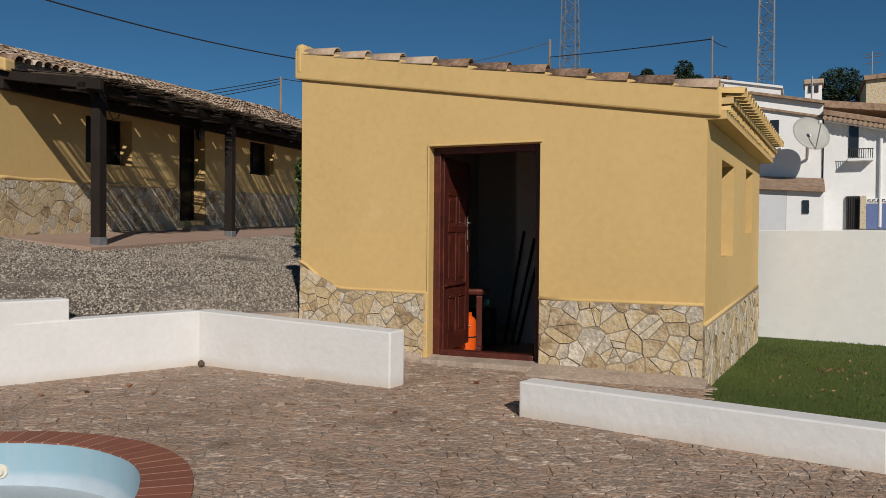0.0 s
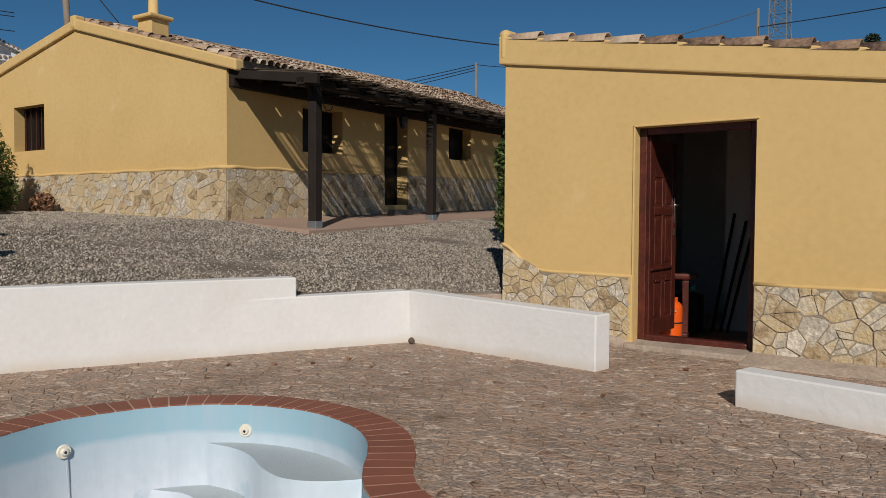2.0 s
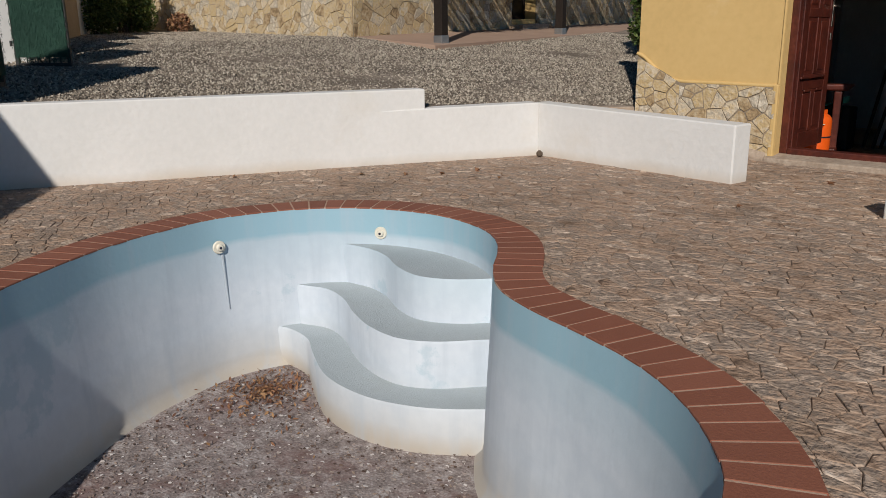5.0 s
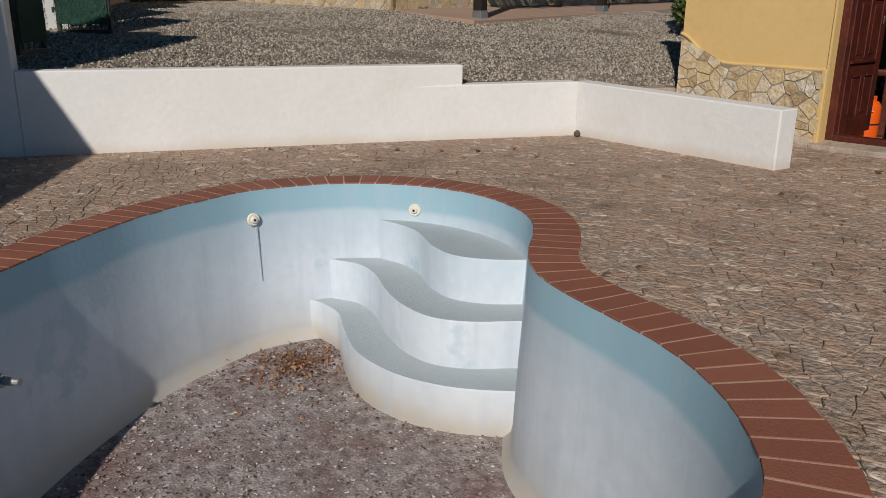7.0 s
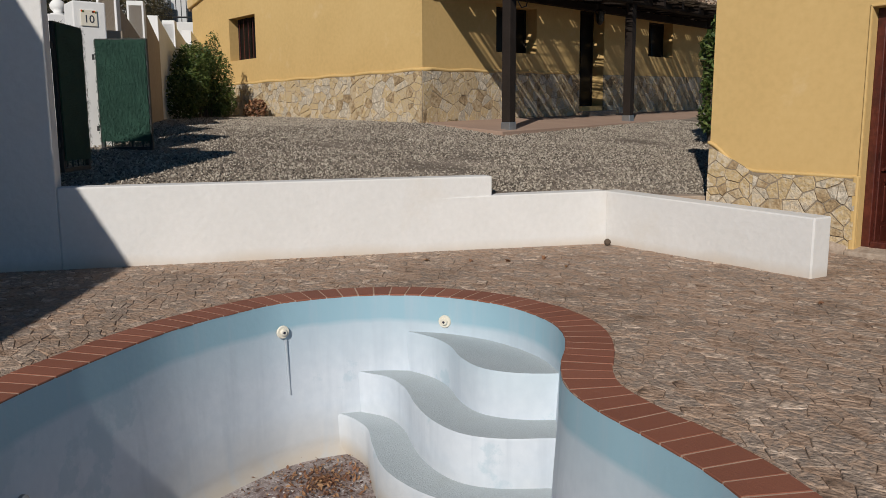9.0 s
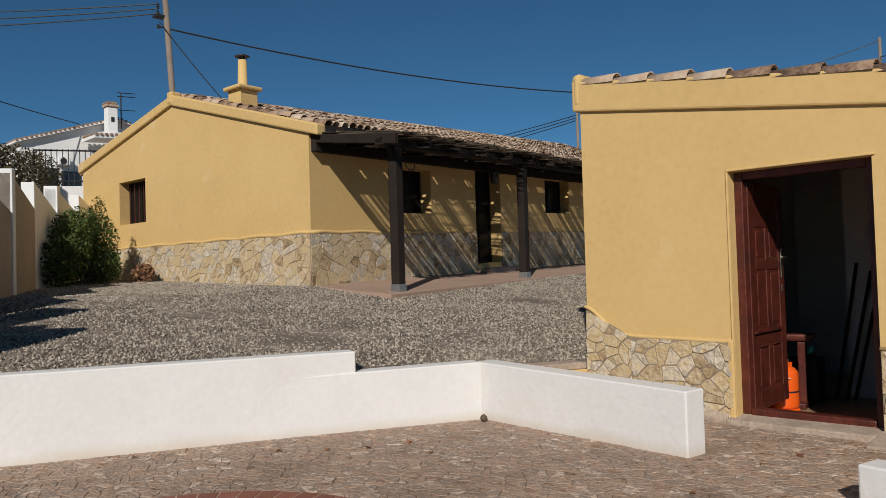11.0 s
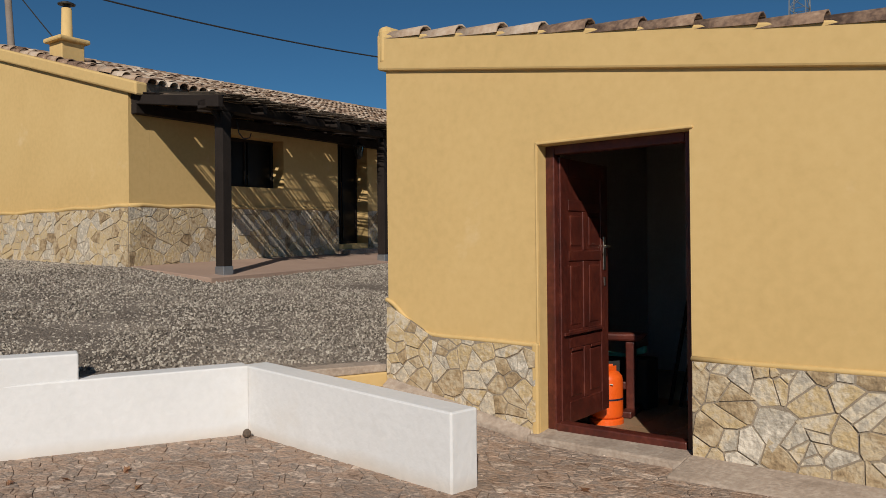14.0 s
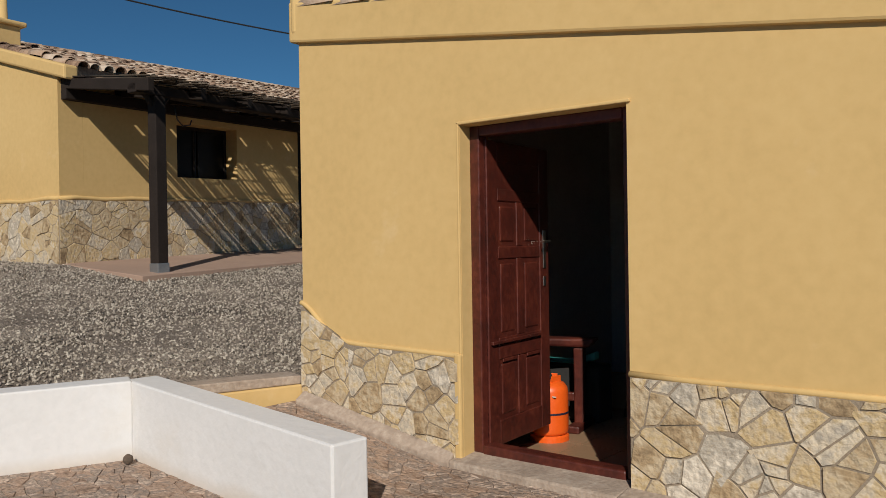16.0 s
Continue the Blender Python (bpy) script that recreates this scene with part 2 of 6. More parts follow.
GLASS = bpy.data.materials.new("window glass")
GLASS.use_nodes = True
GLASS.node_tree.nodes["Principled BSDF"].inputs["Base Color"].default_value = (0.02, 0.022, 0.025, 1)
GLASS.node_tree.nodes["Principled BSDF"].inputs["Roughness"].default_value = 0.04

DIM_GLASS = bpy.data.materials.new("dim window glass")
DIM_GLASS.use_nodes = True
DIM_GLASS.node_tree.nodes["Principled BSDF"].inputs["Base Color"].default_value = (0.008, 0.008, 0.009, 1)
DIM_GLASS.node_tree.nodes["Principled BSDF"].inputs["Roughness"].default_value = 0.35
DIM_GLASS.node_tree.nodes["Principled BSDF"].inputs["Specular IOR Level"].default_value = 0.12


# ---- building tools ----
def link_mesh(name, bm, mat, parent=None, label="", smooth=False):
    bmesh.ops.recalc_face_normals(bm, faces=bm.faces[:])
    me = bpy.data.meshes.new(name)
    bm.to_mesh(me)
    bm.free()
    me.materials.append(mat)
    if smooth:
        for f in me.polygons:
            f.use_smooth = True
    ob = new(name, me)
    if parent:
        ob.parent = parent
    if label:
        ob["label"] = label
    return ob


def part(name, bm, mat, parent, label="", smooth=False):
    return link_mesh(name, bm, mat, parent, label, smooth)


def raw_mesh(name, verts, faces, mat, parent=None, smooth=False):
    me = bpy.data.meshes.new(name)
    me.from_pydata(verts, [], faces)
    me.materials.append(mat)
    if smooth:
        for f in me.polygons:
            f.use_smooth = True
    ob = new(name, me)
    if parent:
        ob.parent = parent
    return ob


def thing(name, label, category, group="", kind="", at=None):
    ob = new(name)
    ob.empty_display_size = 0.1
    if at is not None:
        ob.location = at
    return tagged(ob, label, category, group, kind)


def hexa(bm, pts, bevel=0.0):
    """A block from eight corners: four below, four above, in the same order."""
    vs = [bm.verts.new(p) for p in pts]
    fs = [bm.faces.new([vs[i] for i in q]) for q in ((3, 2, 1, 0), (4, 5, 6, 7), (0, 1, 5, 4), (1, 2, 6, 5), (2, 3, 7, 6), (3, 0, 4, 7))]
    if bevel:
        edges = {e for f in fs for e in f.edges}
        bmesh.ops.bevel(bm, geom=list(edges), offset=bevel, segments=2, affect="EDGES", profile=0.5)


def block(bm, lo, hi, m=None, bevel=0.0):
    """A box between two corners, laid through m (a matrix or a function)."""
    (x0, y0, z0), (x1, y1, z1) = lo, hi
    pts = [(x0, y0, z0), (x1, y0, z0), (x1, y1, z0), (x0, y1, z0), (x0, y0, z1), (x1, y0, z1), (x1, y1, z1), (x0, y1, z1)]
    if m is not None:
        pts = [m @ Vector(p) if isinstance(m, Matrix) else m(*p) for p in pts]
    hexa(bm, pts, bevel)


def tube(bm, pts, radii, seg=8, caps=True):
    """A round bar along a line of points."""
    pts = [Vector(p) for p in pts]
    if not isinstance(radii, (list, tuple)):
        radii = [radii] * len(pts)
    rings = []
    for k, p in enumerate(pts):
        way = (pts[min(k + 1, len(pts) - 1)] - pts[max(k - 1, 0)]).normalized()
        side = way.cross(Vector((0, 0, 1)) if abs(way.z) < 0.9 else Vector((1, 0, 0))).normalized()
        up = side.cross(way)
        rings.append([bm.verts.new(p + radii[k] * (math.cos(a) * side + math.sin(a) * up)) for a in [2 * math.pi * i / seg for i in range(seg)]])
    for a, b in zip(rings, rings[1:]):
        for i in range(seg):
            bm.faces.new((a[i], a[(i + 1) % seg], b[(i + 1) % seg], b[i]))
    if caps:
        bm.faces.new(rings[0][::-1])
        bm.faces.new(rings[-1])


def lathe(bm, profile, at=(0, 0, 0), seg=20):
    """A turned body from (radius, height) pairs round a vertical axis."""
    at = Vector(at)
    rings = [[bm.verts.new(at + Vector((r * math.cos(2 * math.pi * i / seg), r * math.sin(2 * math.pi * i / seg), z))) for i in range(seg)] for r, z in profile]
    for a, b in zip(rings, rings[1:]):
        for i in range(seg):
            bm.faces.new((a[i], a[(i + 1) % seg], b[(i + 1) % seg], b[i]))
    bm.faces.new(rings[0][::-1])
    bm.faces.new(rings[-1])


def prism(bm, outline, z0, z1):
    """An upright prism over a plan outline; z1 may be a function of x, y."""
    top = z1 if callable(z1) else (lambda x, y: z1)
    low = [bm.verts.new((x, y, z0)) for x, y in outline]
    high = [bm.verts.new((x, y, top(x, y))) for x, y in outline]
    bm.faces.new(low[::-1])
    bm.faces.new(high)
    for i in range(len(outline)):
        j = (i + 1) % len(outline)
        bm.faces.new((low[i], low[j], high[j], high[i]))


def wall_cells(bm, m, length, z0, top, depth, openings):
    """A wall of some thickness along u with openings (u0, u1, z0, z1); m(u, d, z) lays it into the world, top(u) is its height."""
    us = sorted({0.0, length, *[o[0] for o in openings], *[o[1] for o in openings]})
    for u0, u1 in zip(us, us[1:]):
        holes = sorted([(o[2], o[3]) for o in openings if o[0] < (u0 + u1) / 2 < o[1]])
        spans, low = [], z0
        for a, b in holes:
            spans.append((low, a, False))
            low = b
        spans.append((low, None, True))
        for a, b, last in spans:
            if not last and b - a < 1e-3:
                continue
            za0, za1 = a, a
            zb0, zb1 = (top(u0), top(u1)) if last else (b, b)
            hexa(bm, [m(u0, 0, za0), m(u1, 0, za1), m(u1, depth, za1), m(u0, depth, za0), m(u0, 0, zb0), m(u1, 0, zb1), m(u1, depth, zb1), m(u0, depth, zb0)])


def clip(poly, nx, ny, c):
    """The part of a polygon where nx * x + ny * y <= c."""
    out = []
    for i, p in enumerate(poly):
        q = poly[(i + 1) % len(poly)]
        dp, dq = nx * p[0] + ny * p[1] - c, nx * q[0] + ny * q[1] - c
        if dp <= 0:
            out.append(p)
        if (dp < 0 < dq) or (dq < 0 < dp):
            k = dp / (dp - dq)
            out.append((p[0] + k * (q[0] - p[0]), p[1] + k * (q[1] - p[1])))
    return out


def stones(region, size, seed, joint=0.012, stretch=1.0, jitter=0.9, loss=0.0):
    """Irregular stones that fill a convex region: polygons with a joint between them. stretch: length to height."""
    rnd = random.Random(seed)
    sx, sy = size * math.sqrt(stretch), size / math.sqrt(stretch)
    xs, ys = [p[0] for p in region], [p[1] for p in region]
    nx, ny = int((max(xs) - min(xs)) / sx) + 3, int((max(ys) - min(ys)) / sy) + 3
    seeds = {}
    for i in range(-1, nx):
        for j in range(-1, ny):
            seeds[i, j] = (min(xs) + (i + 0.5 * (j % 2) + 0.5 + jitter * (rnd.random() - 0.5)) * sx, min(ys) + (j + 0.3 + jitter * (rnd.random() - 0.5)) * sy)
    seeds = {k: p for k, p in seeds.items() if rnd.random() > loss}
    made = []
    for (i, j), (x, y) in seeds.items():
        poly = [(x - 2 * sx, y - 2 * sy), (x + 2 * sx, y - 2 * sy), (x + 2 * sx, y + 2 * sy), (x - 2 * sx, y + 2 * sy)]
        for di in (-2, -1, 0, 1, 2):
            for dj in (-2, -1, 0, 1, 2):
                other = seeds.get((i + di, j + dj))
                if other and (di or dj) and poly:
                    # nearness is judged in stretched space, so that the stones lie long
                    ex, ey = (other[0] - x) / stretch, other[1] - y
                    d = math.hypot(ex, ey)
                    ex, ey = ex / d, ey / d
                    mx, my = (other[0] + x) / 2, (other[1] + y) / 2
                    poly = clip(poly, ex, ey, ex * mx + ey * my - joint / 2)
        for k, p in enumerate(region):
            if not poly:
                break
            q = region[(k + 1) % len(region)]
            ex, ey = q[1] - p[1], p[0] - q[0]
            d = math.hypot(ex, ey)
            poly = clip(poly, ex / d, ey / d, (ex * p[0] + ey * p[1]) / d)
        if len(poly) >= 3:
            area = abs(sum(p[0] * q[1] - q[0] * p[1] for p, q in zip(poly, poly[1:] + poly[:1]))) / 2
            if area > 0.12 * sx * sy:
                made.append(poly)
    return made


def stone_mesh(poly, lay, height, edge, rnd, base=0.0, rough=0.25):
    """Corners and faces of one stone: sides, a worn edge and a face slightly out of true. lay(a, b, h) lays it into the world."""
    poly = [p for k, p in enumerate(poly) if math.dist(p, poly[k - 1]) > 0.004]
    n = len(poly)
    if n < 3:
        return [], []
    cx, cy = sum(p[0] for p in poly) / n, sum(p[1] for p in poly) / n
    tx, ty = rnd.uniform(-rough, rough) * height * 4, rnd.uniform(-rough, rough) * height * 4
    rise = height * rnd.uniform(0.75, 1.1)

    def inner(p, k):
        d = max(math.dist(p, (cx, cy)), 1e-6)
        s = max(0.2, 1 - k / d)
        return cx + (p[0] - cx) * s, cy + (p[1] - cy) * s

    verts = [lay(x, y, base) for x, y in poly]
    verts += [lay(x, y, base + rise * 0.6 + (tx * (x - cx) + ty * (y - cy))) for x, y in poly]
    verts += [lay(*inner(p, edge), base + rise + (tx * (p[0] - cx) + ty * (p[1] - cy))) for p in poly]
    faces = [tuple(range(2 * n, 3 * n))]
    for i in range(n):
        j = (i + 1) % n
        faces += [(i, j, n + j, n + i), (n + i, n + j, 2 * n + j, 2 * n + i)]
    return verts, faces


def facing(parent, region, lay, size, seed, height=0.032, mat=None, stretch=1.2, joint=0.008):
    """Stones of a facing, each an object of its own under parent."""
    rnd = random.Random(seed)
    for poly in stones(region, size, seed, joint, stretch, 1.75, 0.22):
        v, f = stone_mesh(poly, lay, height, 0.005, rnd)
        if v:
            raw_mesh("stone", v, f, mat or STONE, parent)


def smooth_loop(points, steps):
    """A closed smooth curve through plan points (Catmull-Rom)."""
    out, n = [], len(points)
    for i in range(n):
        p0, p1, p2, p3 = (Vector(points[(i + k) % n]) for k in (-1, 0, 1, 2))
        for s in range(steps):
            t = s / steps
            out.append(0.5 * (2 * p1 + (p2 - p0) * t + (2 * p0 - 5 * p1 + 4 * p2 - p3) * t * t + (3 * p1 - p0 - 3 * p2 + p3) * t ** 3))
    return out


def smooth_line(points, steps):
    pts = [Vector(points[0]), *[Vector(p) for p in points], Vector(points[-1])]
    out = []
    for i in range(1, len(pts) - 2):
        p0, p1, p2, p3 = pts[i - 1:i + 3]
        for s in range(steps):
            t = s / steps
            out.append(0.5 * (2 * p1 + (p2 - p0) * t + (2 * p0 - 5 * p1 + 4 * p2 - p3) * t * t + (3 * p1 - p0 - 3 * p2 + p3) * t ** 3))
    return out + [pts[-1]]


def even(points, count, closed=True):
    """Points at even distance along a line."""
    pts = points + points[:1] if closed else points
    dist = [0.0]
    for a, b in zip(pts, pts[1:]):
        dist.append(dist[-1] + (b - a).length)
    out, k = [], 0
    for i in range(count):
        want = dist[-1] * i / (count if closed else count - 1)
        while k < len(pts) - 2 and dist[k + 1] < want:
            k += 1
        s = (want - dist[k]) / max(dist[k + 1] - dist[k], 1e-9)
        out.append(pts[k].lerp(pts[k + 1], s))
    return out


def inside(x, y, loop):
    hit = False
    for a, b in zip(loop, loop[1:] + loop[:1]):
        if (a.y > y) != (b.y > y) and x < a.x + (y - a.y) / (b.y - a.y) * (b.x - a.x):
            hit = not hit
    return hit


def leaf_cloud(spots, count, size, seed, squash=1.0):
    """Verts and faces of many small folded leaves inside ellipsoids (centre, radii)."""
    rnd = random.Random(seed)
    verts, faces = [], []
    weight = [r[0] * r[1] * r[2] for _, r in spots]
    for _ in range(count):
        c, r = rnd.choices(spots, weight)[0]
        while True:
            p = Vector((rnd.uniform(-1, 1), rnd.uniform(-1, 1), rnd.uniform(-1, 1)))
            if 0.3 < p.length < 1:
                break
        p = Vector(c) + Vector((p.x * r[0], p.y * r[1], p.z * r[2]))
        e = Euler((rnd.uniform(-1, 1), rnd.uniform(-1, 1), rnd.uniform(0, 6.3))).to_matrix()
        s = size * rnd.uniform(0.6, 1.4)
        k = len(verts)
        for q in ((-s, 0, 0), (0, -s * 0.45 * squash, s * 0.12), (s, 0, 0), (0, s * 0.45 * squash, s * 0.12)):
            verts.append(p + e @ Vector(q))
        faces += [(k, k + 1, k + 2), (k, k + 2, k + 3)]
    return verts, faces

# ---- pool outline ----
POOL_PLAN = [(-4.87, 2.39), (-4.84, 2.05), (-4.65, 1.50), (-4.36, 1.05), (-4.05, 0.64), (-3.60, 0.15), (-3.08, -0.36), (-2.6, -0.74), (-2.1, -0.92),
             (-1.6, -0.85), (-1.15, -0.25), (-0.88, 0.45), (-0.82, 1.1), (-0.90, 1.62), (-1.14, 1.94), (-1.47, 2.17), (-1.85, 2.30), (-2.20, 2.38),
             (-2.50, 2.50), (-2.74, 2.71), (-2.96, 2.98), (-3.22, 3.22), (-3.55, 3.36), (-3.95, 3.38), (-4.30, 3.27), (-4.58, 3.05), (-4.77, 2.76)]
POOL_EDGE = even(smooth_loop(POOL_PLAN, 8), 216)
if sum(a.x * b.y - b.x * a.y for a, b in zip(POOL_EDGE, POOL_EDGE[1:] + POOL_EDGE[:1])) < 0:
    POOL_EDGE.reverse()


def shifted(loop, by):
    """The loop moved outwards."""
    out = []
    for i, p in enumerate(loop):
        way = (loop[(i + 2) % len(loop)] - loop[i - 2]).normalized()
        out.append(p + by * Vector((way.y, -way.x)))
    return out


POOL_MID, POOL_BACK = shifted(POOL_EDGE, 0.15), shifted(POOL_EDGE, 0.29)

HX0, HX1, HY = -4.93, -0.765, 7.22
W_TALL = Vector((-7.21, 1.47))
# retaining wall line: far end, step, corner, end by the hut
W_FAR, W_STEP, W_CORNER, W_END = Vector((-9.02, -2.69)), Vector((-5.75, 4.94)), Vector((-5.25, 6.01)), Vector((-3.075, 5.80))
CURB_A, CURB_B = Vector((-5.24, 6.27)), Vector((-4.94, 7.20))


def gravel_height(x, y):
    d = -5.3 - x
    dip = 0.075 * max(0.0, 1 - max(0.0, d + 0.25) / 0.6) if 5.9 < y < 8.0 else 0.0      # worn down behind the curb
    return 0.47 - dip + (0.112 * d if d < 6 else 0.672 + 0.035 * (d - 6)) + 0.015 * (y - 6.5)


def behind_wall(x, y):
    """Whether a place lies on the raised gravel yard."""
    x, y = x + 0.1, y - 0.05
    a, b = W_FAR, W_CORNER
    left = (b.x - a.x) * (y - a.y) - (b.y - a.y) * (x - a.x) > 0
    if y < W_CORNER.y:
        return left
    a, b = W_CORNER, CURB_B
    if y < CURB_B.y:
        return (b.x - a.x) * (y - a.y) - (b.y - a.y) * (x - a.x) > 0
    return x < -4.9


def in_porch(x, y):
    """Under the porch or the house."""
    dx, dy = x + 11.5, y - 8.43
    return 0.977 * dx + 0.215 * dy < 1.90 and dx * -0.06 + dy * 0.998 > 0.1


def grid_sheet(name, x0, x1, y0, y1, step, keep, height, mat, parent=None):
    nx, ny = round((x1 - x0) / step), round((y1 - y0) / step)
    ids, verts, faces = {}, [], []
    for i in range(nx):
        for j in range(ny):
            if keep(x0 + (i + 0.5) * step, y0 + (j + 0.5) * step):
                q = []
                for a, b in ((i, j), (i + 1, j), (i + 1, j + 1), (i, j + 1)):
                    if (a, b) not in ids:
                        ids[a, b] = len(verts)
                        x, y = x0 + a * step, y0 + b * step
                        verts.append((x, y, height(x, y)))
                    q.append(ids[a, b])
                faces.append(q)
    return raw_mesh(name, verts, faces, mat, parent, smooth=True)


# wide ground that reaches the horizon, with the pool and the garden cut out of it
wide = []
for x0, y0, x1, y1 in ((-2500, -2500, 2500, -14), (-2500, 14, 2500, 2500), (-2500, -14, -24, 14), (14, -14, 2500, 14)):
    wide.append((x0, y0, x1, y1))
bm = bmesh.new()
for x0, y0, x1, y1 in wide:
    bm.faces.new([bm.verts.new(p) for p in ((x0, y0, -0.35), (x1, y0, -0.35), (x1, y1, -0.35), (x0, y1, -0.35))])
tagged(link_mesh("ground", bm, EARTH), "dry brown earth reaching to the horizon", "ground", kind="structure")

pavement = tagged(grid_sheet("pavement", -9.6, 3.0, -7.0, 7.6, 0.1, lambda x, y: not inside(x, y, POOL_MID) and (y < 7.3 or x < -1) and not (x > -0.74 and y > 5.22 + 0.188 * (-0.77 - x)), lambda x, y: -0.008, PAVE_BED),
                  "brown stamped concrete terrace paving round the pool", "paving", kind="structure")
pool_surround = tagged(grid_sheet("ground_far_side", -24, 14, -14, 14, 1.0, lambda x, y: not (-9 < x < 2 and -6 < y < 7), lambda x, y: -0.35, EARTH),
                       "dry brown earth beside the terrace", "ground", kind="structure")

# gravel yard
yard = grid_sheet("ground_gravel_yard", -24, -4.9, -6, 30, 0.125, lambda x, y: behind_wall(x, y) and not in_porch(x, y), lambda x, y: gravel_height(x, y) + 0.02 * noise.noise((x, y, 0)), GRAVEL)
tagged(yard, "sloping yard of loose grey gravel", "gravel", kind="structure")
dice = np.random.default_rng(5)
shape = np.array([(1, 0, 0), (-1, 0, 0), (0, 0.8, 0), (0, -0.8, 0), (0, 0, 0.6), (0, 0, -0.6)])
spots = [(x, y) for x, y in zip(-4.95 - 11.5 * dice.random(150000) ** 1.25, dice.uniform(-0.5, 15.0, 150000)) if behind_wall(x + 0.16, y - 0.06) and not in_porch(x, y)][:98000]
size = dice.uniform(0.008, 0.021, len(spots))
turn = np.linalg.qr(dice.normal(size=(len(spots), 3, 3)))[0]
verts = np.einsum("nij,kj->nki", turn, shape) * size[:, None, None] * dice.uniform(0.75, 1.2, (len(spots), 6, 1))
verts += np.array([(x, y, gravel_height(x, y)) for x, y in spots])[:, None] + np.array((0, 0, 0.4)) * size[:, None, None]
eight = np.array([(a, b, c) for a in (0, 1) for b in (2, 3) for c in (4, 5)])
faces = (eight[None] + 6 * np.arange(len(spots))[:, None, None]).reshape(-1, 3).tolist()
verts = verts.reshape(-1, 3).tolist()
tagged(raw_mesh("gravel", verts, faces, PEBBLE), "loose grey and beige gravel stones", "gravel", kind="stuff")

# ---- pool ----
pool = thing("swimming_pool", "empty curved pool with peeling pale blue paint", "swimming pool", at=(-2.8, 1.2, -1.1))
pool.matrix_parent_inverse = Matrix()


def under(ob, top):
    ob.parent = top
    ob.matrix_parent_inverse = top.matrix_basis.inverted()
    return ob


bm = bmesh.new()
rows = [(0.0, 0.0035), (-0.008, -0.25), (-0.026, -0.55), (-0.04, -0.85), (-0.046, -1.0), (-0.058, -1.06), (-0.10, -1.10)]
rings = []
for off, z in rows:
    loop = shifted(POOL_EDGE, off) if off else POOL_EDGE
    rings.append([bm.verts.new((p.x, p.y, z)) for p in loop])
for a, b in zip(rings, rings[1:]):
    for i in range(len(a)):
        j = (i + 1) % len(a)
        bm.faces.new((a[i], a[j], b[j], b[i]))
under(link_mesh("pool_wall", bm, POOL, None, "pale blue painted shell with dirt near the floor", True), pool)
bm = bmesh.new()
bm.faces.new([bm.verts.new((p.x, p.y, -1.098)) for p in shifted(POOL_EDGE, -0.06)])
bmesh.ops.triangulate(bm, faces=bm.faces[:])
under(link_mesh("pool_floor", bm, POOL_FLOOR, None, "rust-stained dirty grey floor"), pool)

LIPS = [
    (-0.25, [(-4.75, 3.08), (-4.57, 3.07), (-4.30, 3.11), (-4.07, 3.07), (-3.82, 2.96), (-3.58, 2.92), (-3.37, 3.02), (-3.20, 3.22), (-3.10, 3.40)]),
    (-0.53, [(-4.95, 2.74), (-4.71, 2.79), (-4.50, 2.87), (-4.25, 2.83), (-3.95, 2.70), (-3.68, 2.62), (-3.42, 2.62), (-3.22, 2.74), (-3.04, 2.97), (-2.88, 3.15)]),
    (-0.82, [(-5.05, 2.48), (-4.87, 2.56), (-4.72, 2.66), (-4.44, 2.65), (-4.17, 2.52), (-3.82, 2.38), (-3.46, 2.37), (-3.17, 2.47), (-2.95, 2.63), (-2.70, 2.90)]),
]
floor_z = -1.12
for n, (z, lip) in enumerate(LIPS):
    low = LIPS[n + 1][0] if n < 2 else floor_z
    line = smooth_line(lip, 6)
    bm = bmesh.new()
    ring = [[bm.verts.new((p.x, p.y, h)) for p in line] for h in (low - 0.02, z - 0.015)]
    ring.append([bm.verts.new((p.x, p.y + 0.012, z)) for p in line])
    for a, b in zip(ring, ring[1:]):
        for i in range(len(a) - 1):
            bm.faces.new((a[i], a[i + 1], b[i + 1], b[i]))
    step = under(link_mesh("step_riser", bm, POOL, None, "", True), pool)
    bm = bmesh.new()
    back = [(p.x, min(p.y + 0.9, 3.62)) for p in line]
    for i in range(len(line) - 1):
        bm.faces.new([bm.verts.new(q) for q in ((line[i].x, line[i].y + 0.010, z), (line[i + 1].x, line[i + 1].y + 0.010, z), (*back[i + 1], z), (*back[i], z))])
    bmesh.ops.remove_doubles(bm, verts=bm.verts[:], dist=0.001)
    under(link_mesh("step_tread", bm, POOL_TREAD, None, "worn grey-blue ribbed step tread"), pool)

bm = bmesh.new()
hexa(bm, [(-4.860, 2.293, -0.24), (-4.850, 2.293, -0.24), (-4.850, 2.305, -0.24), (-4.860, 2.305, -0.24), (-4.840, 2.308, -0.62), (-4.836, 2.308, -0.62), (-4.836, 2.314, -0.62), (-4.840, 2.314, -0.62)])
under(link_mesh("drip_stain", bm, STAIN, None, "grey rusty drip stain"), pool)
# water inlets on the pool wall
def inlet(x, y, z, way):
    m = look((x, y, z), (x - way[0], y - way[1], z))
    ob = thing("pool_inlet", "round white plastic water inlet on the pool wall", "pool fitting", group="pool inlets")
    ob.matrix_world = m
    for name, r0, r1, d0, d1, mat in (("flange", 0.045, 0.040, 0.0, 0.014, CREAM), ("eyeball", 0.025, 0.018, 0.014, 0.030, CREAM), ("nozzle", 0.009, 0.008, 0.030, 0.033, INK)):
        bm = bmesh.new()
        lathe(bm, [(r0, d0), (r0, d0 + 0.4 * (d1 - d0)), (r1, d1)], seg=18)
        part(name, bm, mat, ob)


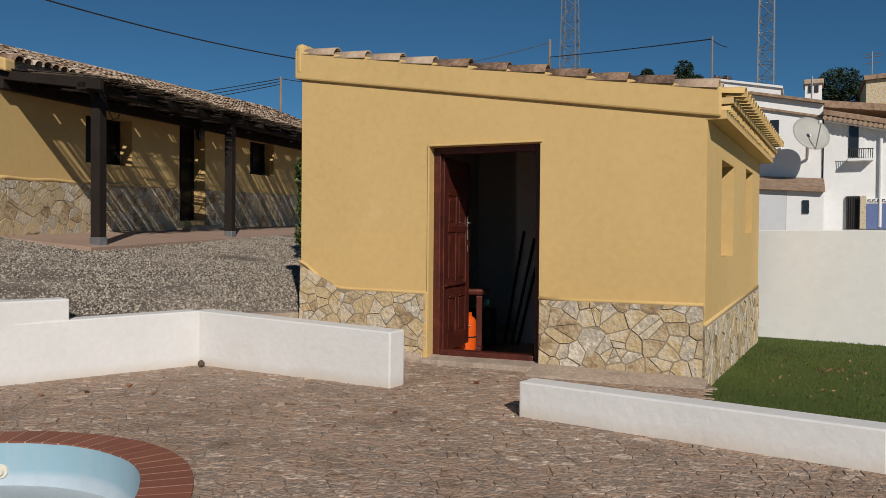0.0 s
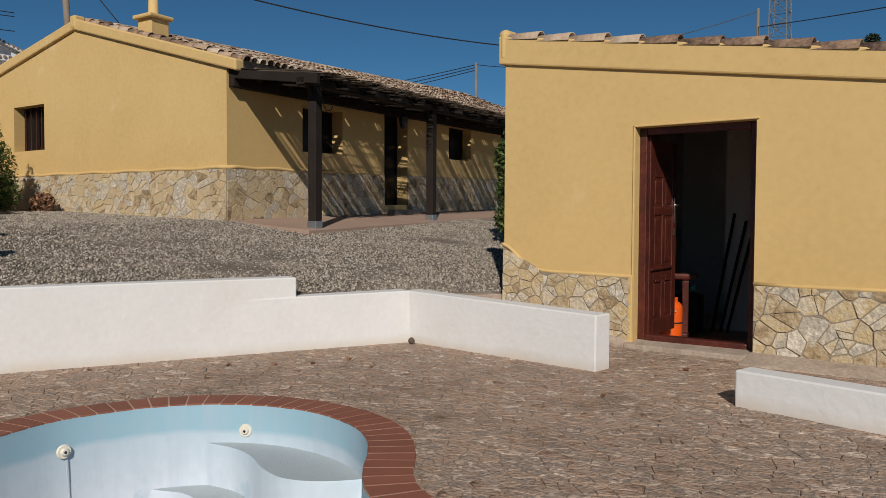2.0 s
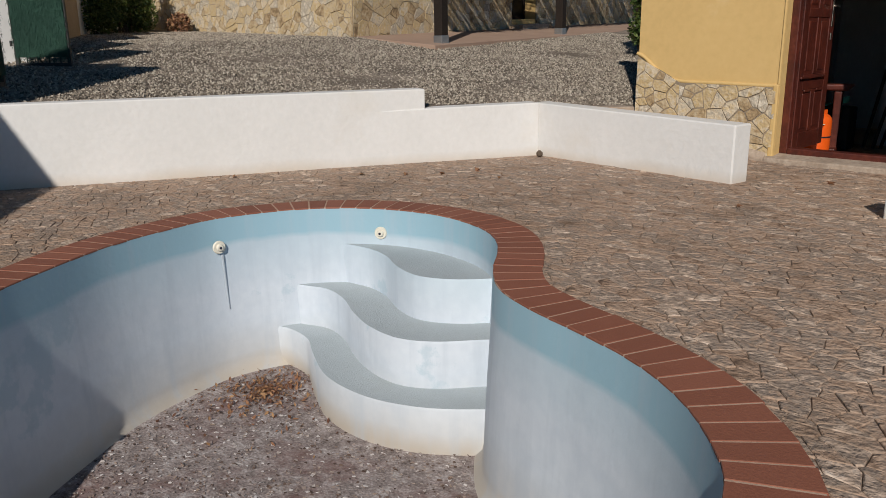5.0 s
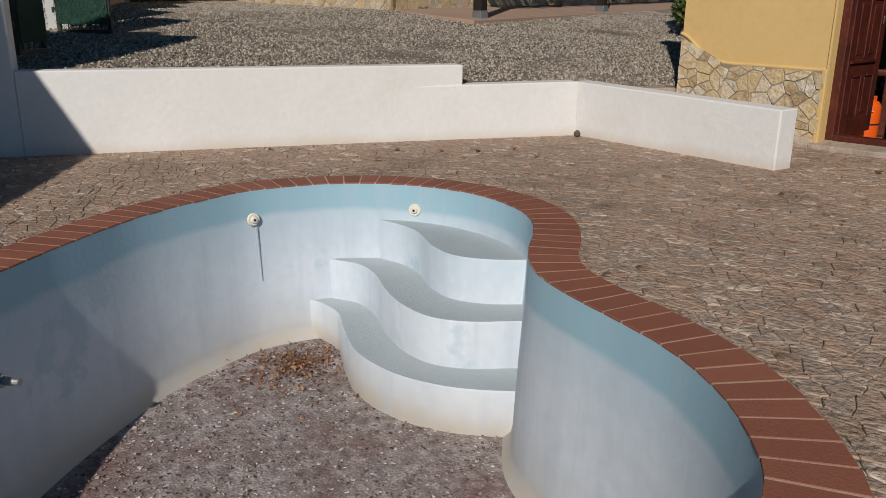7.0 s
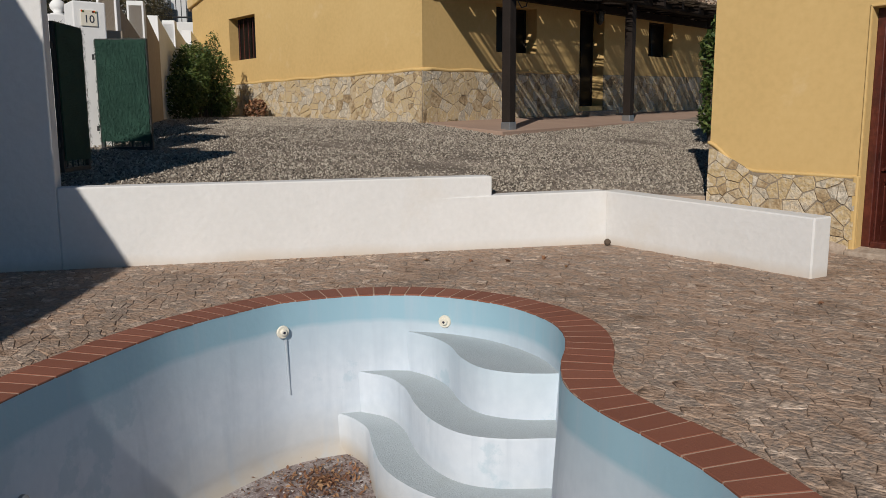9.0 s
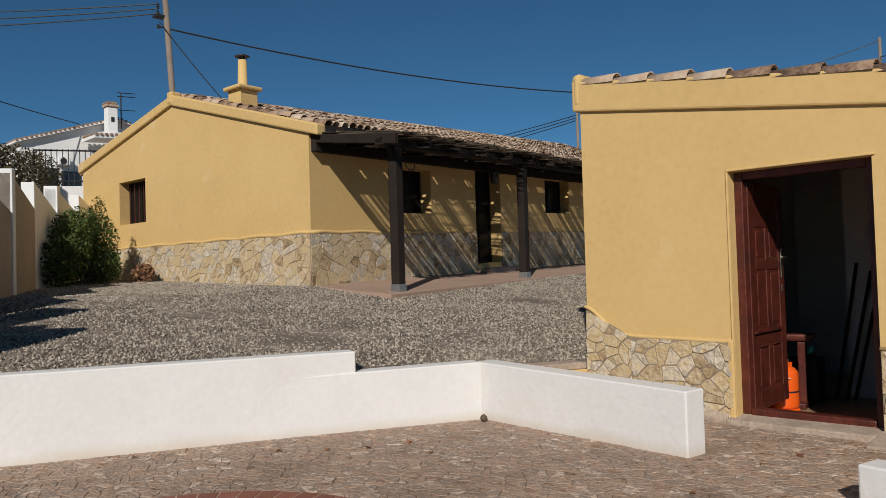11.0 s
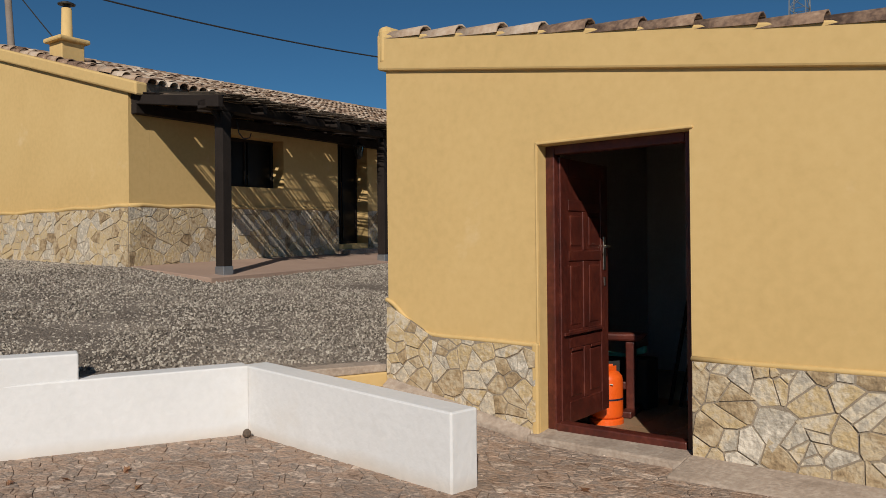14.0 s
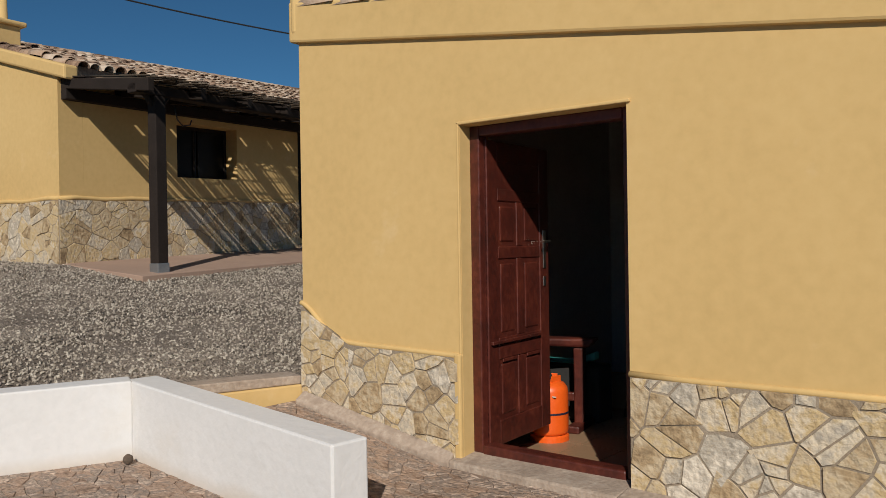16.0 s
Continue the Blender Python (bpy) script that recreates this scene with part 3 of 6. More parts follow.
inlet(-4.33, 3.245, -0.165, (0.55, -0.83))
inlet(-4.855, 2.28, -0.185, (0.99, -0.05))

drain = thing("pool_nozzle", "grey plastic nozzle on the shaded pool wall", "pool fitting")
bm = bmesh.new()
tube(bm, [(-3.935, 0.492, -0.468), (-3.90, 0.523, -0.468), (-3.899, 0.524, -0.468), (-3.84, 0.577, -0.470)], [0.036, 0.034, 0.021, 0.019], 14)
part("body", bm, GREY_METAL, drain)
# coping of bricks on edge
cope = thing("pool_coping", "reddish terracotta brick coping with pale mortar joints", "coping")
bm = bmesh.new()
for inner, outer in ((shifted(POOL_EDGE, 0.002), shifted(POOL_EDGE, 0.250)),):
    n = len(inner)
    a = [bm.verts.new((p.x, p.y, -0.03)) for p in inner]
    b = [bm.verts.new((p.x, p.y, 0.0098)) for p in inner]
    c = [bm.verts.new((p.x, p.y, 0.0094)) for p in outer]
    d = [bm.verts.new((p.x, p.y, -0.03)) for p in outer]
    for i in range(n):
        j = (i + 1) % n
        for r, s in ((a, b), (b, c), (c, d)):
            bm.faces.new((r[i], r[j], s[j], s[i]))
part("mortar_bed", bm, COPE_JOINT, cope, "pale pinkish mortar")
count = 112
mids = even(POOL_MID, count * 6)
for k in range(count):
    seg = [mids[(6 * k + s) % len(mids)] for s in range(-2, 10)]
    p0, p1 = seg[2].lerp(seg[3], 0.26), seg[8].lerp(seg[7], 0.26)
    way0, way1 = (seg[4] - seg[0]).normalized(), (seg[10] - seg[6]).normalized()
    n0, n1 = Vector((way0.y, -way0.x)), Vector((way1.y, -way1.x))
    jig = random.Random(k)
    top = 0.0115 + jig.uniform(-0.0005, 0.0015)
    i0, i1 = -0.150 + jig.uniform(-0.002, 0.002), 0.102 + jig.uniform(-0.003, 0.005)
    bm = bmesh.new()
    plan = [p0 + n0 * i0, p1 + n1 * i0, p1 + n1 * i1, p0 + n0 * i1]
    mid = sum(plan, Vector((0, 0))) / 4
    soft = [mid + (p - mid) * 0.985 for p in plan]
    lo = [bm.verts.new((p.x, p.y, 0.002)) for p in plan]
    up = [bm.verts.new((p.x, p.y, top - 0.003)) for p in plan]
    hi = [bm.verts.new((p.x, p.y, top)) for p in soft]
    for r, s in ((lo, up), (up, hi)):
        for i in range(4):
            bm.faces.new((r[i], r[(i + 1) % 4], s[(i + 1) % 4], s[i]))
    bm.faces.new(hi)
    bm.faces.new(lo[::-1])
    part("brick", bm, COPING, cope)

# ---- white garden walls ----
def strip_wall(bm, a, b, thick, z0, za, zb, bevel=0.012):
    way = (b - a).normalized()
    side = Vector((-way.y, way.x)) * thick
    pts = [a, b, b + side, a + side]
    hexa(bm, [(p.x, p.y, z0) for p in pts] + [(p.x, p.y, z) for p, z in zip(pts, (za, zb, zb, za))], bevel)


wall_left = thing("wall_left", "low white limewashed retaining wall with a stepped top", "garden wall", kind="structure")
for n, (a, b, z0, za, zb) in enumerate(((W_TALL, W_STEP, -0.1, 0.68, 0.692), (W_STEP - (W_STEP - W_FAR) * 0.1, W_CORNER, -0.1, 0.500, 0.524), (W_FAR, W_TALL, -0.1, 2.7, 2.7))):
    bm = bmesh.new()
    proud = (0.003, 0.0, 0.0)[n]
    way = (b - a).normalized()
    off = Vector((way.y, -way.x)) * proud
    strip_wall(bm, a + off, b + off, 0.22, z0, za, zb)
    part("wall_run", bm, WHITE, wall_left)
bm = bmesh.new()
way = (W_END - W_CORNER).normalized()
side = Vector((-way.y, way.x)) * 0.22
a, b = W_CORNER - way * 0.10, W_END
back0 = a + side
pts = [a, b, b + side, back0]
hexa(bm, [(p.x, p.y, -0.1) for p in pts] + [(p.x, p.y, z) for p, z in zip(pts, (0.522, 0.466, 0.466, 0.522))], 0.012)
part("wall_run", bm, WHITE, wall_left)

low_wall = thing("wall_low", "knee-high white limewashed wall beside the lawn", "garden wall", kind="structure")
bm = bmesh.new()
strip_wall(bm, Vector((-1.79, 5.32)), Vector((0.44, 4.90)), 0.2, -0.3, 0.246, 0.240)
part("wall_run", bm, WHITE, low_wall)
bm = bmesh.new()
strip_wall(bm, Vector((0.441, 4.90)), Vector((6.5, 3.76)), 0.2, -0.3, 0.240, 0.240)
part("wall_run", bm, WHITE, low_wall)

# curb that holds the gravel between wall and hut, over a yellow rendered face
curb = thing("curb", "grey concrete curb holding back the gravel", "curb", kind="structure")
bm = bmesh.new()
strip_wall(bm, CURB_A, CURB_B, 0.24, 0.36, 0.44, 0.425, 0.01)
part("curb_top", bm, CONCRETE, curb)
bm = bmesh.new()
strip_wall(bm, CURB_A + Vector((0.02, 0)), CURB_B + Vector((0.012, 0)), 0.12, -0.05, 0.358, 0.358)
part("rendered_face", bm, PLASTER, curb, "pale ochre rendered face")

# paving that climbs to the curb between the wall and the hut
def ramp_z(x):
    return 0.25 * min(1.0, max(0.0, (-3.55 - x) / 1.4))


bm = bmesh.new()
hexa(bm, [(-4.95, 6.2, -0.1), (-3.55, 6.1, -0.1), (-3.55, HY - 0.002, -0.1), (-4.95, HY - 0.002, -0.1), (-4.95, 6.2, 0.241), (-3.55, 6.1, -0.009), (-3.55, HY - 0.002, -0.009), (-4.95, HY - 0.002, 0.241)])
part("ramp_bed", bm, PAVE_BED, pavement)

# lawn and the high white wall behind it
lawn = tagged(grid_sheet("lawn", -0.9, 6.5, 4.9, 12.6, 0.25, lambda x, y: True, lambda x, y: -0.02 - 0.017 * (y - 5), TURF),
              "green artificial turf scattered with dead leaves", "lawn", kind="structure")
rnd = random.Random(11)
blades_v, blades_f = [], []
for _ in range(26000):
    x, y = -0.75 + 3.2 * rnd.random(), 5.2 + 6.9 * rnd.random()
    z = -0.02 - 0.017 * (y - 5)
    s, lean = rnd.uniform(0.012, 0.03), rnd.uniform(-0.012, 0.012)
    a = rnd.uniform(0, 3.1)
    k = len(blades_v)
    dx, dy = 0.004 * math.cos(a), 0.004 * math.sin(a)
    blades_v += [(x - dx, y - dy, z), (x + dx, y + dy, z), (x + lean, y + lean, z + s)]
    blades_f.append((k, k + 1, k + 2))
tagged(raw_mesh("grass", blades_v, blades_f, TURF), "short green artificial grass blades", "grass", kind="stuff")
rnd = random.Random(12)
spots = [((0.15 + rnd.gauss(0, 0.55), 8.8 + rnd.gauss(0, 1.2), 0), 1) for _ in range(170)] + [((0.28 + rnd.gauss(0, 0.1), 8.9 + rnd.gauss(0, 0.12), 0), 1) for _ in range(25)]
verts, faces = [], []
for (x, y, _), _ in spots:
    if x < -0.55:
        continue
    v, f = leaf_cloud([((x, y, -0.02 - 0.017 * (y - 5) + 0.03), (0.01, 0.01, 0.008))], 1, rnd.uniform(0.010, 0.022), rnd.randrange(9999))
    faces += [tuple(i + len(verts) for i in q) for q in f]
    verts += v
tagged(raw_mesh("fallen_leaves", verts, faces, LEAF_DRY), "dry leaves scattered over the turf", "leaves", kind="stuff")

back_wall = thing("wall_back", "high plain white rendered garden wall", "garden wall", kind="structure")
bm = bmesh.new()
strip_wall(bm, Vector((-0.62, 12.30)), Vector((9.0, 10.3)), 0.2, -0.4, 1.385, 1.40)
part("wall_run", bm, WHITE_FAR, back_wall)

# ---- garden hut ----
SIDE_WAY = Vector((0.049, 0.9988))


def hut_top(x):
    return 3.22 + (x - HX0) / (HX1 - HX0) * (2.56 - 3.22)


def hut_band(x):
    return 2.93 + (x - HX0) / (HX1 - HX0) * (2.318 - 2.93)


hut = thing("garden_hut", "small ochre plastered hut with stone plinth and open door", "hut", kind="structure")
bm = bmesh.new()
wall_cells(bm, lambda u, d, z: Vector((HX0 + u, HY + d, z)), HX1 - HX0, -0.15, lambda u: hut_top(HX0 + u), 0.30, [(1.53, 2.68, -0.15, 2.15)])
part("wall_front", bm, PLASTER, hut)


def side_lay(u, d, z):
    return Vector((HX1 + SIDE_WAY.x * u - d * SIDE_WAY.y, HY + SIDE_WAY.y * u + d * SIDE_WAY.x, z))


bm = bmesh.new()
wall_cells(bm, lambda u, d, z: side_lay(u + 0.006, d - 0.012, z), 4.4, -0.4, lambda u: 2.40, 0.28, [(0.896, 1.776, 1.08, 2.02), (2.856, 3.596, 1.33, 2.09)])
part("wall_side", bm, PLASTER, hut)
bm = bmesh.new()
block(bm, (HX0, HY + 0.302, -0.15), (HX0 + 0.28, 11.6, 3.1))
part("wall_left_side", bm, PLASTER, hut)
bm = bmesh.new()
hexa(bm, [(HX0, 11.602, -0.4), (-0.56, 11.602, -0.4), (-0.56, 11.85, -0.4), (HX0, 11.85, -0.4), (HX0, 11.602, 3.1), (-0.56, 11.602, 2.45), (-0.56, 11.85, 2.45), (HX0, 11.85, 3.1)])
part("wall_rear", bm, PLASTER, hut)
# inner faces and ceiling of the hut
bm = bmesh.new()
hexa(bm, [(HX0 + 0.283, 11.54, -0.11), (-0.86, 11.54, -0.11), (-0.86, 11.598, -0.11), (HX0 + 0.283, 11.598, -0.11), (HX0 + 0.283, 11.54, 2.9), (-0.86, 11.54, 2.4), (-0.86, 11.598, 2.4), (HX0 + 0.283, 11.598, 2.9)])
part("inner_wall", bm, INNER, hut)
bm = bmesh.new()
block(bm, (HX0 + 0.283, HY + 0.304, -0.11), (HX0 + 0.32, 11.53, 2.9))
part("inner_wall", bm, INNER, hut)
bm = bmesh.new()
block(bm, (-3.36, 9.74, -0.11), (-1.07, 9.86, 2.55))
part("partition", bm, INNER, hut)
bm = bmesh.new()
block(bm, (-3.40, HY + 0.122, -0.2), (-2.25, HY + 0.21, 0.049))
part("door_sill", bm, CONCRETE, hut)
bm = bmesh.new()
block(bm, (HX0 + 0.33, HY + 0.212, -0.3), (-1.06, 11.53, -0.112))
part("floor_slab", bm, GROUT, hut)
# roof deck
bm = bmesh.new()
hexa(bm, [(HX0 + 0.02, HY + 0.05, hut_top(HX0) - 0.20), (-0.62, HY + 0.05, 2.42), (-0.42, 11.9, 2.42), (HX0 + 0.02, 11.9, hut_top(HX0) - 0.20),
          (HX0 + 0.02, HY + 0.05, hut_top(HX0) - 0.02), (-0.62, HY + 0.05, 2.53), (-0.42, 11.9, 2.53), (HX0 + 0.02, 11.9, hut_top(HX0) - 0.02)])
part("roof_deck", bm, PLASTER, hut)

# parapet band, proud of the wall, with a rounded upper end
bm = bmesh.new()
x0, x1 = HX0 - 0.075, -0.64
for (a, b, lo, hi, y0, y1) in ((x0, x1, 0.0, 0.0, HY - 0.036, HY + 0.20),):
    hexa(bm, [(a, y0, hut_band(a)), (b, y0, hut_band(b)), (b, y1, hut_band(b)), (a, y1, hut_band(a)),
              (a, y0, hut_top(a) + 0.015), (b, y0, hut_top(b) + 0.015), (b, y1, hut_top(b) + 0.015), (a, y1, hut_top(a) + 0.015)], 0.018)
part("parapet", bm, PLASTER, hut)
bm = bmesh.new()
block(bm, (x0 - 0.004, HY - 0.042, hut_band(x0) + 0.02), (x0 + 0.125, HY + 0.205, hut_top(x0) + 0.085), None, 0.055)
part("parapet_end", bm, PLASTER, hut)

def barrel_tile(length, r0, r1, thick=0.014, seg=6):
    """A half-round clay tile along +x, wide end first; verts and faces."""
    verts, faces = [], []
    for x, r in ((0, r0), (length, r1)):
        for s in (0, thick):
            for i in range(seg + 1):
                a = math.pi * i / seg
                verts.append(Vector((x, (r - s) * math.cos(a), (r - s) * math.sin(a))))
    k = seg + 1
    for i in range(seg):
        faces += [(i, i + 1, 2 * k + i + 1, 2 * k + i), (k + i, 3 * k + i, 3 * k + i + 1, k + i + 1),
                  (i, k + i, k + i + 1, i + 1), (2 * k + i, 2 * k + i + 1, 3 * k + i + 1, 3 * k + i)]
    return verts, faces


TILE_MESH, EAVE_MESH = bpy.data.meshes.new("tile"), bpy.data.meshes.new("eaves_tile")
for me, mat in ((TILE_MESH, TILE), (EAVE_MESH, PLASTER)):
    tv, tf = barrel_tile(0.42, 0.095, 0.075)
    me.from_pydata(tv, [], tf)
    me.materials.append(mat)
    for f in me.polygons:
        f.use_smooth = True


def tile_at(m, parent, data=TILE_MESH):
    ob = new("tile", data)
    ob.parent = parent
    ob.matrix_basis = m
    return ob


# barrel tiles along the verge of the hut's roof, lapped down the slope
hut_roof = thing("hut_roof", "weathered curved clay tiles lapped down the hut roof", "tiled roof", kind="structure")
slope = math.atan2(3.22 - 2.56, HX1 - HX0)
rnd = random.Random(3)
for k in range(11):
    x = -0.66 - k * 0.385
    for row, y in enumerate((HY + 0.04, HY + 0.24, HY + 0.44, HY + 0.64)):
        m = Matrix.Translation((x + rnd.uniform(-0.015, 0.015), y, hut_top(x) - 0.005 + rnd.uniform(0, 0.012) - 0.004 * row)) @ pose(0, 0, 0, 0, 0, 180) @ pose(0, 0, 0, 0, -math.degrees(slope) + 3.0 + rnd.uniform(-0.8, 0.8), 0)
        tile_at(m, hut_roof)
# eaves of the side: two rows of tile ends set in mortar
for k in range(22):
    p = side_lay(0.06 + k * 0.2, -0.31, 2.485)
    tile_at(Matrix.Translation(p) @ pose(0, 0, 0, 0, -6, 180 - 2.8) @ Matrix.Diagonal((1, 0.9, 0.7, 1)), hut_roof, EAVE_MESH)
for k in range(34):
    p = side_lay(0.05 + k * 0.13, -0.20, 2.352)
    tile_at(Matrix.Translation(p) @ pose(0, 0, 0, 0, 0, 180 - 2.8) @ Matrix.Diagonal((0.5, 0.6, 0.6, 1)), hut_roof, EAVE_MESH)
bm = bmesh.new()
wall_cells(bm, lambda u, d, z: side_lay(u, -0.17 + d, z), 4.5, 2.285, lambda u: 2.35, 0.17, [])
part("eaves_mortar", bm, PLASTER, hut_roof)
bm = bmesh.new()
wall_cells(bm, lambda u, d, z: side_lay(u, -0.22 + d, z), 4.5, 2.41, lambda u: 2.465, 0.22, [])
part("eaves_mortar", bm, PLASTER, hut_roof)

# plinth backing and rendered lip over it
plinth_left = [((-4.93, -0.1), (-4.42, -0.1), (-4.42, 0.69), (-4.93, 0.94)), ((-4.42, -0.1), (-3.42, -0.1), (-3.42, 0.675), (-4.42, 0.69))]
plinth_right = ((-2.24, -0.1), (-0.765, -0.1), (-0.765, 0.67), (-2.24, 0.668))


def plate(bm, poly, lay, h):
    lo = [bm.verts.new(lay(*p, -0.004)) for p in poly]
    hi = [bm.verts.new(lay(*p, h)) for p in poly]
    bm.faces.new(hi)
    for i in range(len(poly)):
        bm.faces.new((lo[i], lo[(i + 1) % len(poly)], hi[(i + 1) % len(poly)], hi[i]))


front_lay = lambda a, b, h: Vector((a, HY - h, b))
side_face = lambda a, b, h: side_lay(a, -h, b)
plinth = {}
for name, polys, lay in (("plinth_front", [*plinth_left, plinth_right], front_lay), ("plinth_side", [((-0.02, -0.4), (4.4, -0.4), (4.4, 0.60), (-0.02, 0.50))], side_face)):
    bm = bmesh.new()
    for poly in polys:
        plate(bm, poly, lay, 0.022)
    plinth[name] = part(name, bm, MORTAR, hut, "irregular beige and grey stones in mortar")
lip = [(-4.95, 0.975), (-4.86, 0.935), (-4.70, 0.81), (-4.55, 0.73), (-4.38, 0.70), (-4.0, 0.695), (-3.7, 0.69), (-3.405, 0.685)]
bm = bmesh.new()
tube(bm, [(p.x, HY - 0.002, p.y) for p in smooth_line(lip, 4)], 0.019, 10)
part("plaster_lip", bm, PLASTER, hut, smooth=True)
bm = bmesh.new()
tube(bm, [(-2.25, HY - 0.002, 0.683), (-1.9, HY - 0.002, 0.677), (-1.4, HY - 0.002, 0.680), (-0.77, HY - 0.002, 0.682)], 0.018, 10)
part("plaster_lip", bm, PLASTER, hut, smooth=True)
bm = bmesh.new()
tube(bm, [side_lay(0, 0.002, 0.51), side_lay(2, 0.002, 0.565), side_lay(4.4, 0.002, 0.62)], 0.026, 10)
part("plaster_lip", bm, PLASTER, hut, smooth=True)
# rendered edges of the doorway
bm = bmesh.new()
block(bm, (-3.455, HY - 0.03, -0.02), (-3.402, HY + 0.02, 0.70), bevel=0.012)
part("door_edge", bm, PLASTER, hut)
bm = bmesh.new()
block(bm, (-3.42, HY - 0.014, 0.70), (-3.402, HY + 0.01, 2.17), bevel=0.006)
part("door_edge", bm, PLASTER, hut)
bm = bmesh.new()
block(bm, (-3.42, HY - 0.014, 2.152), (-2.225, HY + 0.01, 2.172), bevel=0.006)
part("door_edge", bm, PLASTER, hut)
# strip of concrete along the foot of the plinth, and the door step
bm = bmesh.new()
hexa(bm, [(-2.26, HY - 0.38, -0.1), (-0.72, HY - 0.30, -0.1), (-0.72, HY + 0.02, -0.1), (-2.26, HY + 0.02, -0.1),
          (-2.26, HY - 0.38, 0.02), (-0.72, HY - 0.30, -0.01), (-0.72, HY - 0.02, 0.06), (-2.26, HY - 0.02, 0.075)], 0.012)
part("foot_strip", bm, CONCRETE, hut, "worn brown concrete foot")
bm = bmesh.new()
hexa(bm, [(-3.46, HY - 0.10, -0.1), (-2.262, HY - 0.17, -0.1), (-2.262, HY + 0.12, -0.1), (-3.46, HY + 0.12, -0.1),
          (-3.46, HY - 0.09, 0.035), (-2.262, HY - 0.15, 0.05), (-2.262, HY + 0.12, 0.072), (-3.46, HY + 0.12, 0.062)], 0.012)
part("door_step", bm, CONCRETE, hut, "worn concrete step")
bm = bmesh.new()
hexa(bm, [(-4.90, HY - 0.13, -0.1), (-3.462, HY - 0.10, -0.1), (-3.462, HY, -0.1), (-4.90, HY, -0.1), (-4.90, HY - 0.12, 0.262), (-3.462, HY - 0.09, 0.02), (-3.462, HY - 0.03, 0.075), (-4.90, HY - 0.03, 0.32)], 0.01)
part("foot_strip", bm, CONCRETE, hut, "pale concrete foot")

# door frame, threshold and leaf
door = thing("door_1", "open red brown panelled wooden door", "door", kind="structure")
bm = bmesh.new()
for lo, hi in (((-3.40, HY + 0.10, 0.06), (-3.325, HY + 0.19, 2.15)), ((-2.325, HY + 0.10, 0.06), (-2.25, HY + 0.19, 2.15)), ((-3.322, HY + 0.10, 2.085), (-2.328, HY + 0.19, 2.15))):
    block(bm, lo, hi, bevel=0.008)
part("door_frame", bm, DOOR_WOOD, door)
bm = bmesh.new()
block(bm, (-3.322, HY + 0.09, 0.05), (-2.328, HY + 0.20, 0.118), bevel=0.012)
part("threshold", bm, DOOR_WOOD, door, "worn dark wooden threshold")
LEAF = pose(-3.305, HY + 0.155, 0.078, 0, 0, 94.5)      # along +x of the leaf: away from the hinge
def leaf_block(lo, hi, bevel=0.006):
    bm = bmesh.new()
    block(bm, lo, hi, LEAF, bevel)
    return bm
W, HT, T = 0.835, 1.99, 0.042
leaf = part("leaf", leaf_block((0, 0.008, 0), (W, T - 0.008, HT), 0.003), DOOR_WOOD, door)
for lo, hi in (((0, 0, 0), (0.13, T, HT)), ((W - 0.13, 0, 0), (W, T, HT)), ((0.131, 0, 0), (W - 0.131, T, 0.16)), ((0.131, 0, HT - 0.13), (W - 0.131, T, HT)),
               ((0.131, 0, 0.56), (W - 0.131, T, 0.70)), ((0.131, 0, 1.22), (W - 0.131, T, 1.30)), ((0.131, 0, 1.60), (W - 0.131, T, 1.68)), ((W / 2 - 0.04, 0, 0.161), (W / 2 + 0.04, T, 0.559)),
               ((W / 2 - 0.04, 0, 0.701), (W / 2 + 0.04, T, 1.219)), ((W / 2 - 0.04, 0, 1.301), (W / 2 + 0.04, T, 1.599))):
    part("rail", leaf_block(lo, hi), DOOR_WOOD, leaf)
for a, b in ((0.131, W / 2 - 0.041), (W / 2 + 0.041, W - 0.131)):
    for z0, z1 in ((0.161, 0.559), (0.701, 1.219), (1.301, 1.599)):
        part("panel", leaf_block((a + 0.03, -0.004 + 0.006, z0 + 0.03), (b - 0.03, T - 0.002, z1 - 0.03), 0.012), DOOR_WOOD, leaf)
for z0, out in ((0.665, 0.022), (0.54, 0.010)):
    spans = ((0.02, W - 0.16),) if z0 > 0.6 else ((0.16, W / 2 - 0.07), (W / 2 + 0.07, W - 0.16))
    for a, b in spans:
        part("moulding", leaf_block((a, -out, z0), (b, -0.0005, z0 + 0.022), 0.004), DOOR_WOOD, leaf)
bm = bmesh.new()
block(bm, (W - 0.095, -0.008, 1.14), (W - 0.05, -0.001, 1.41), LEAF, 0.003)
plate_ob = part("lock_plate", bm, BRASS, leaf, "brushed metal lock plate")
bm = bmesh.new()
tube(bm, [LEAF @ Vector(p) for p in ((W - 0.072, -0.008, 1.33), (W - 0.072, -0.05, 1.33), (W - 0.12, -0.055, 1.33), (W - 0.19, -0.055, 1.325))], 0.009, 8)
part("door_handle", bm, BRASS, leaf, "brushed metal lever handle")
bm = bmesh.new()
block(bm, (W - 0.09, -0.007, 1.01), (W - 0.055, -0.001, 1.08), LEAF, 0.003)
part("key_plate", bm, BRASS, leaf)

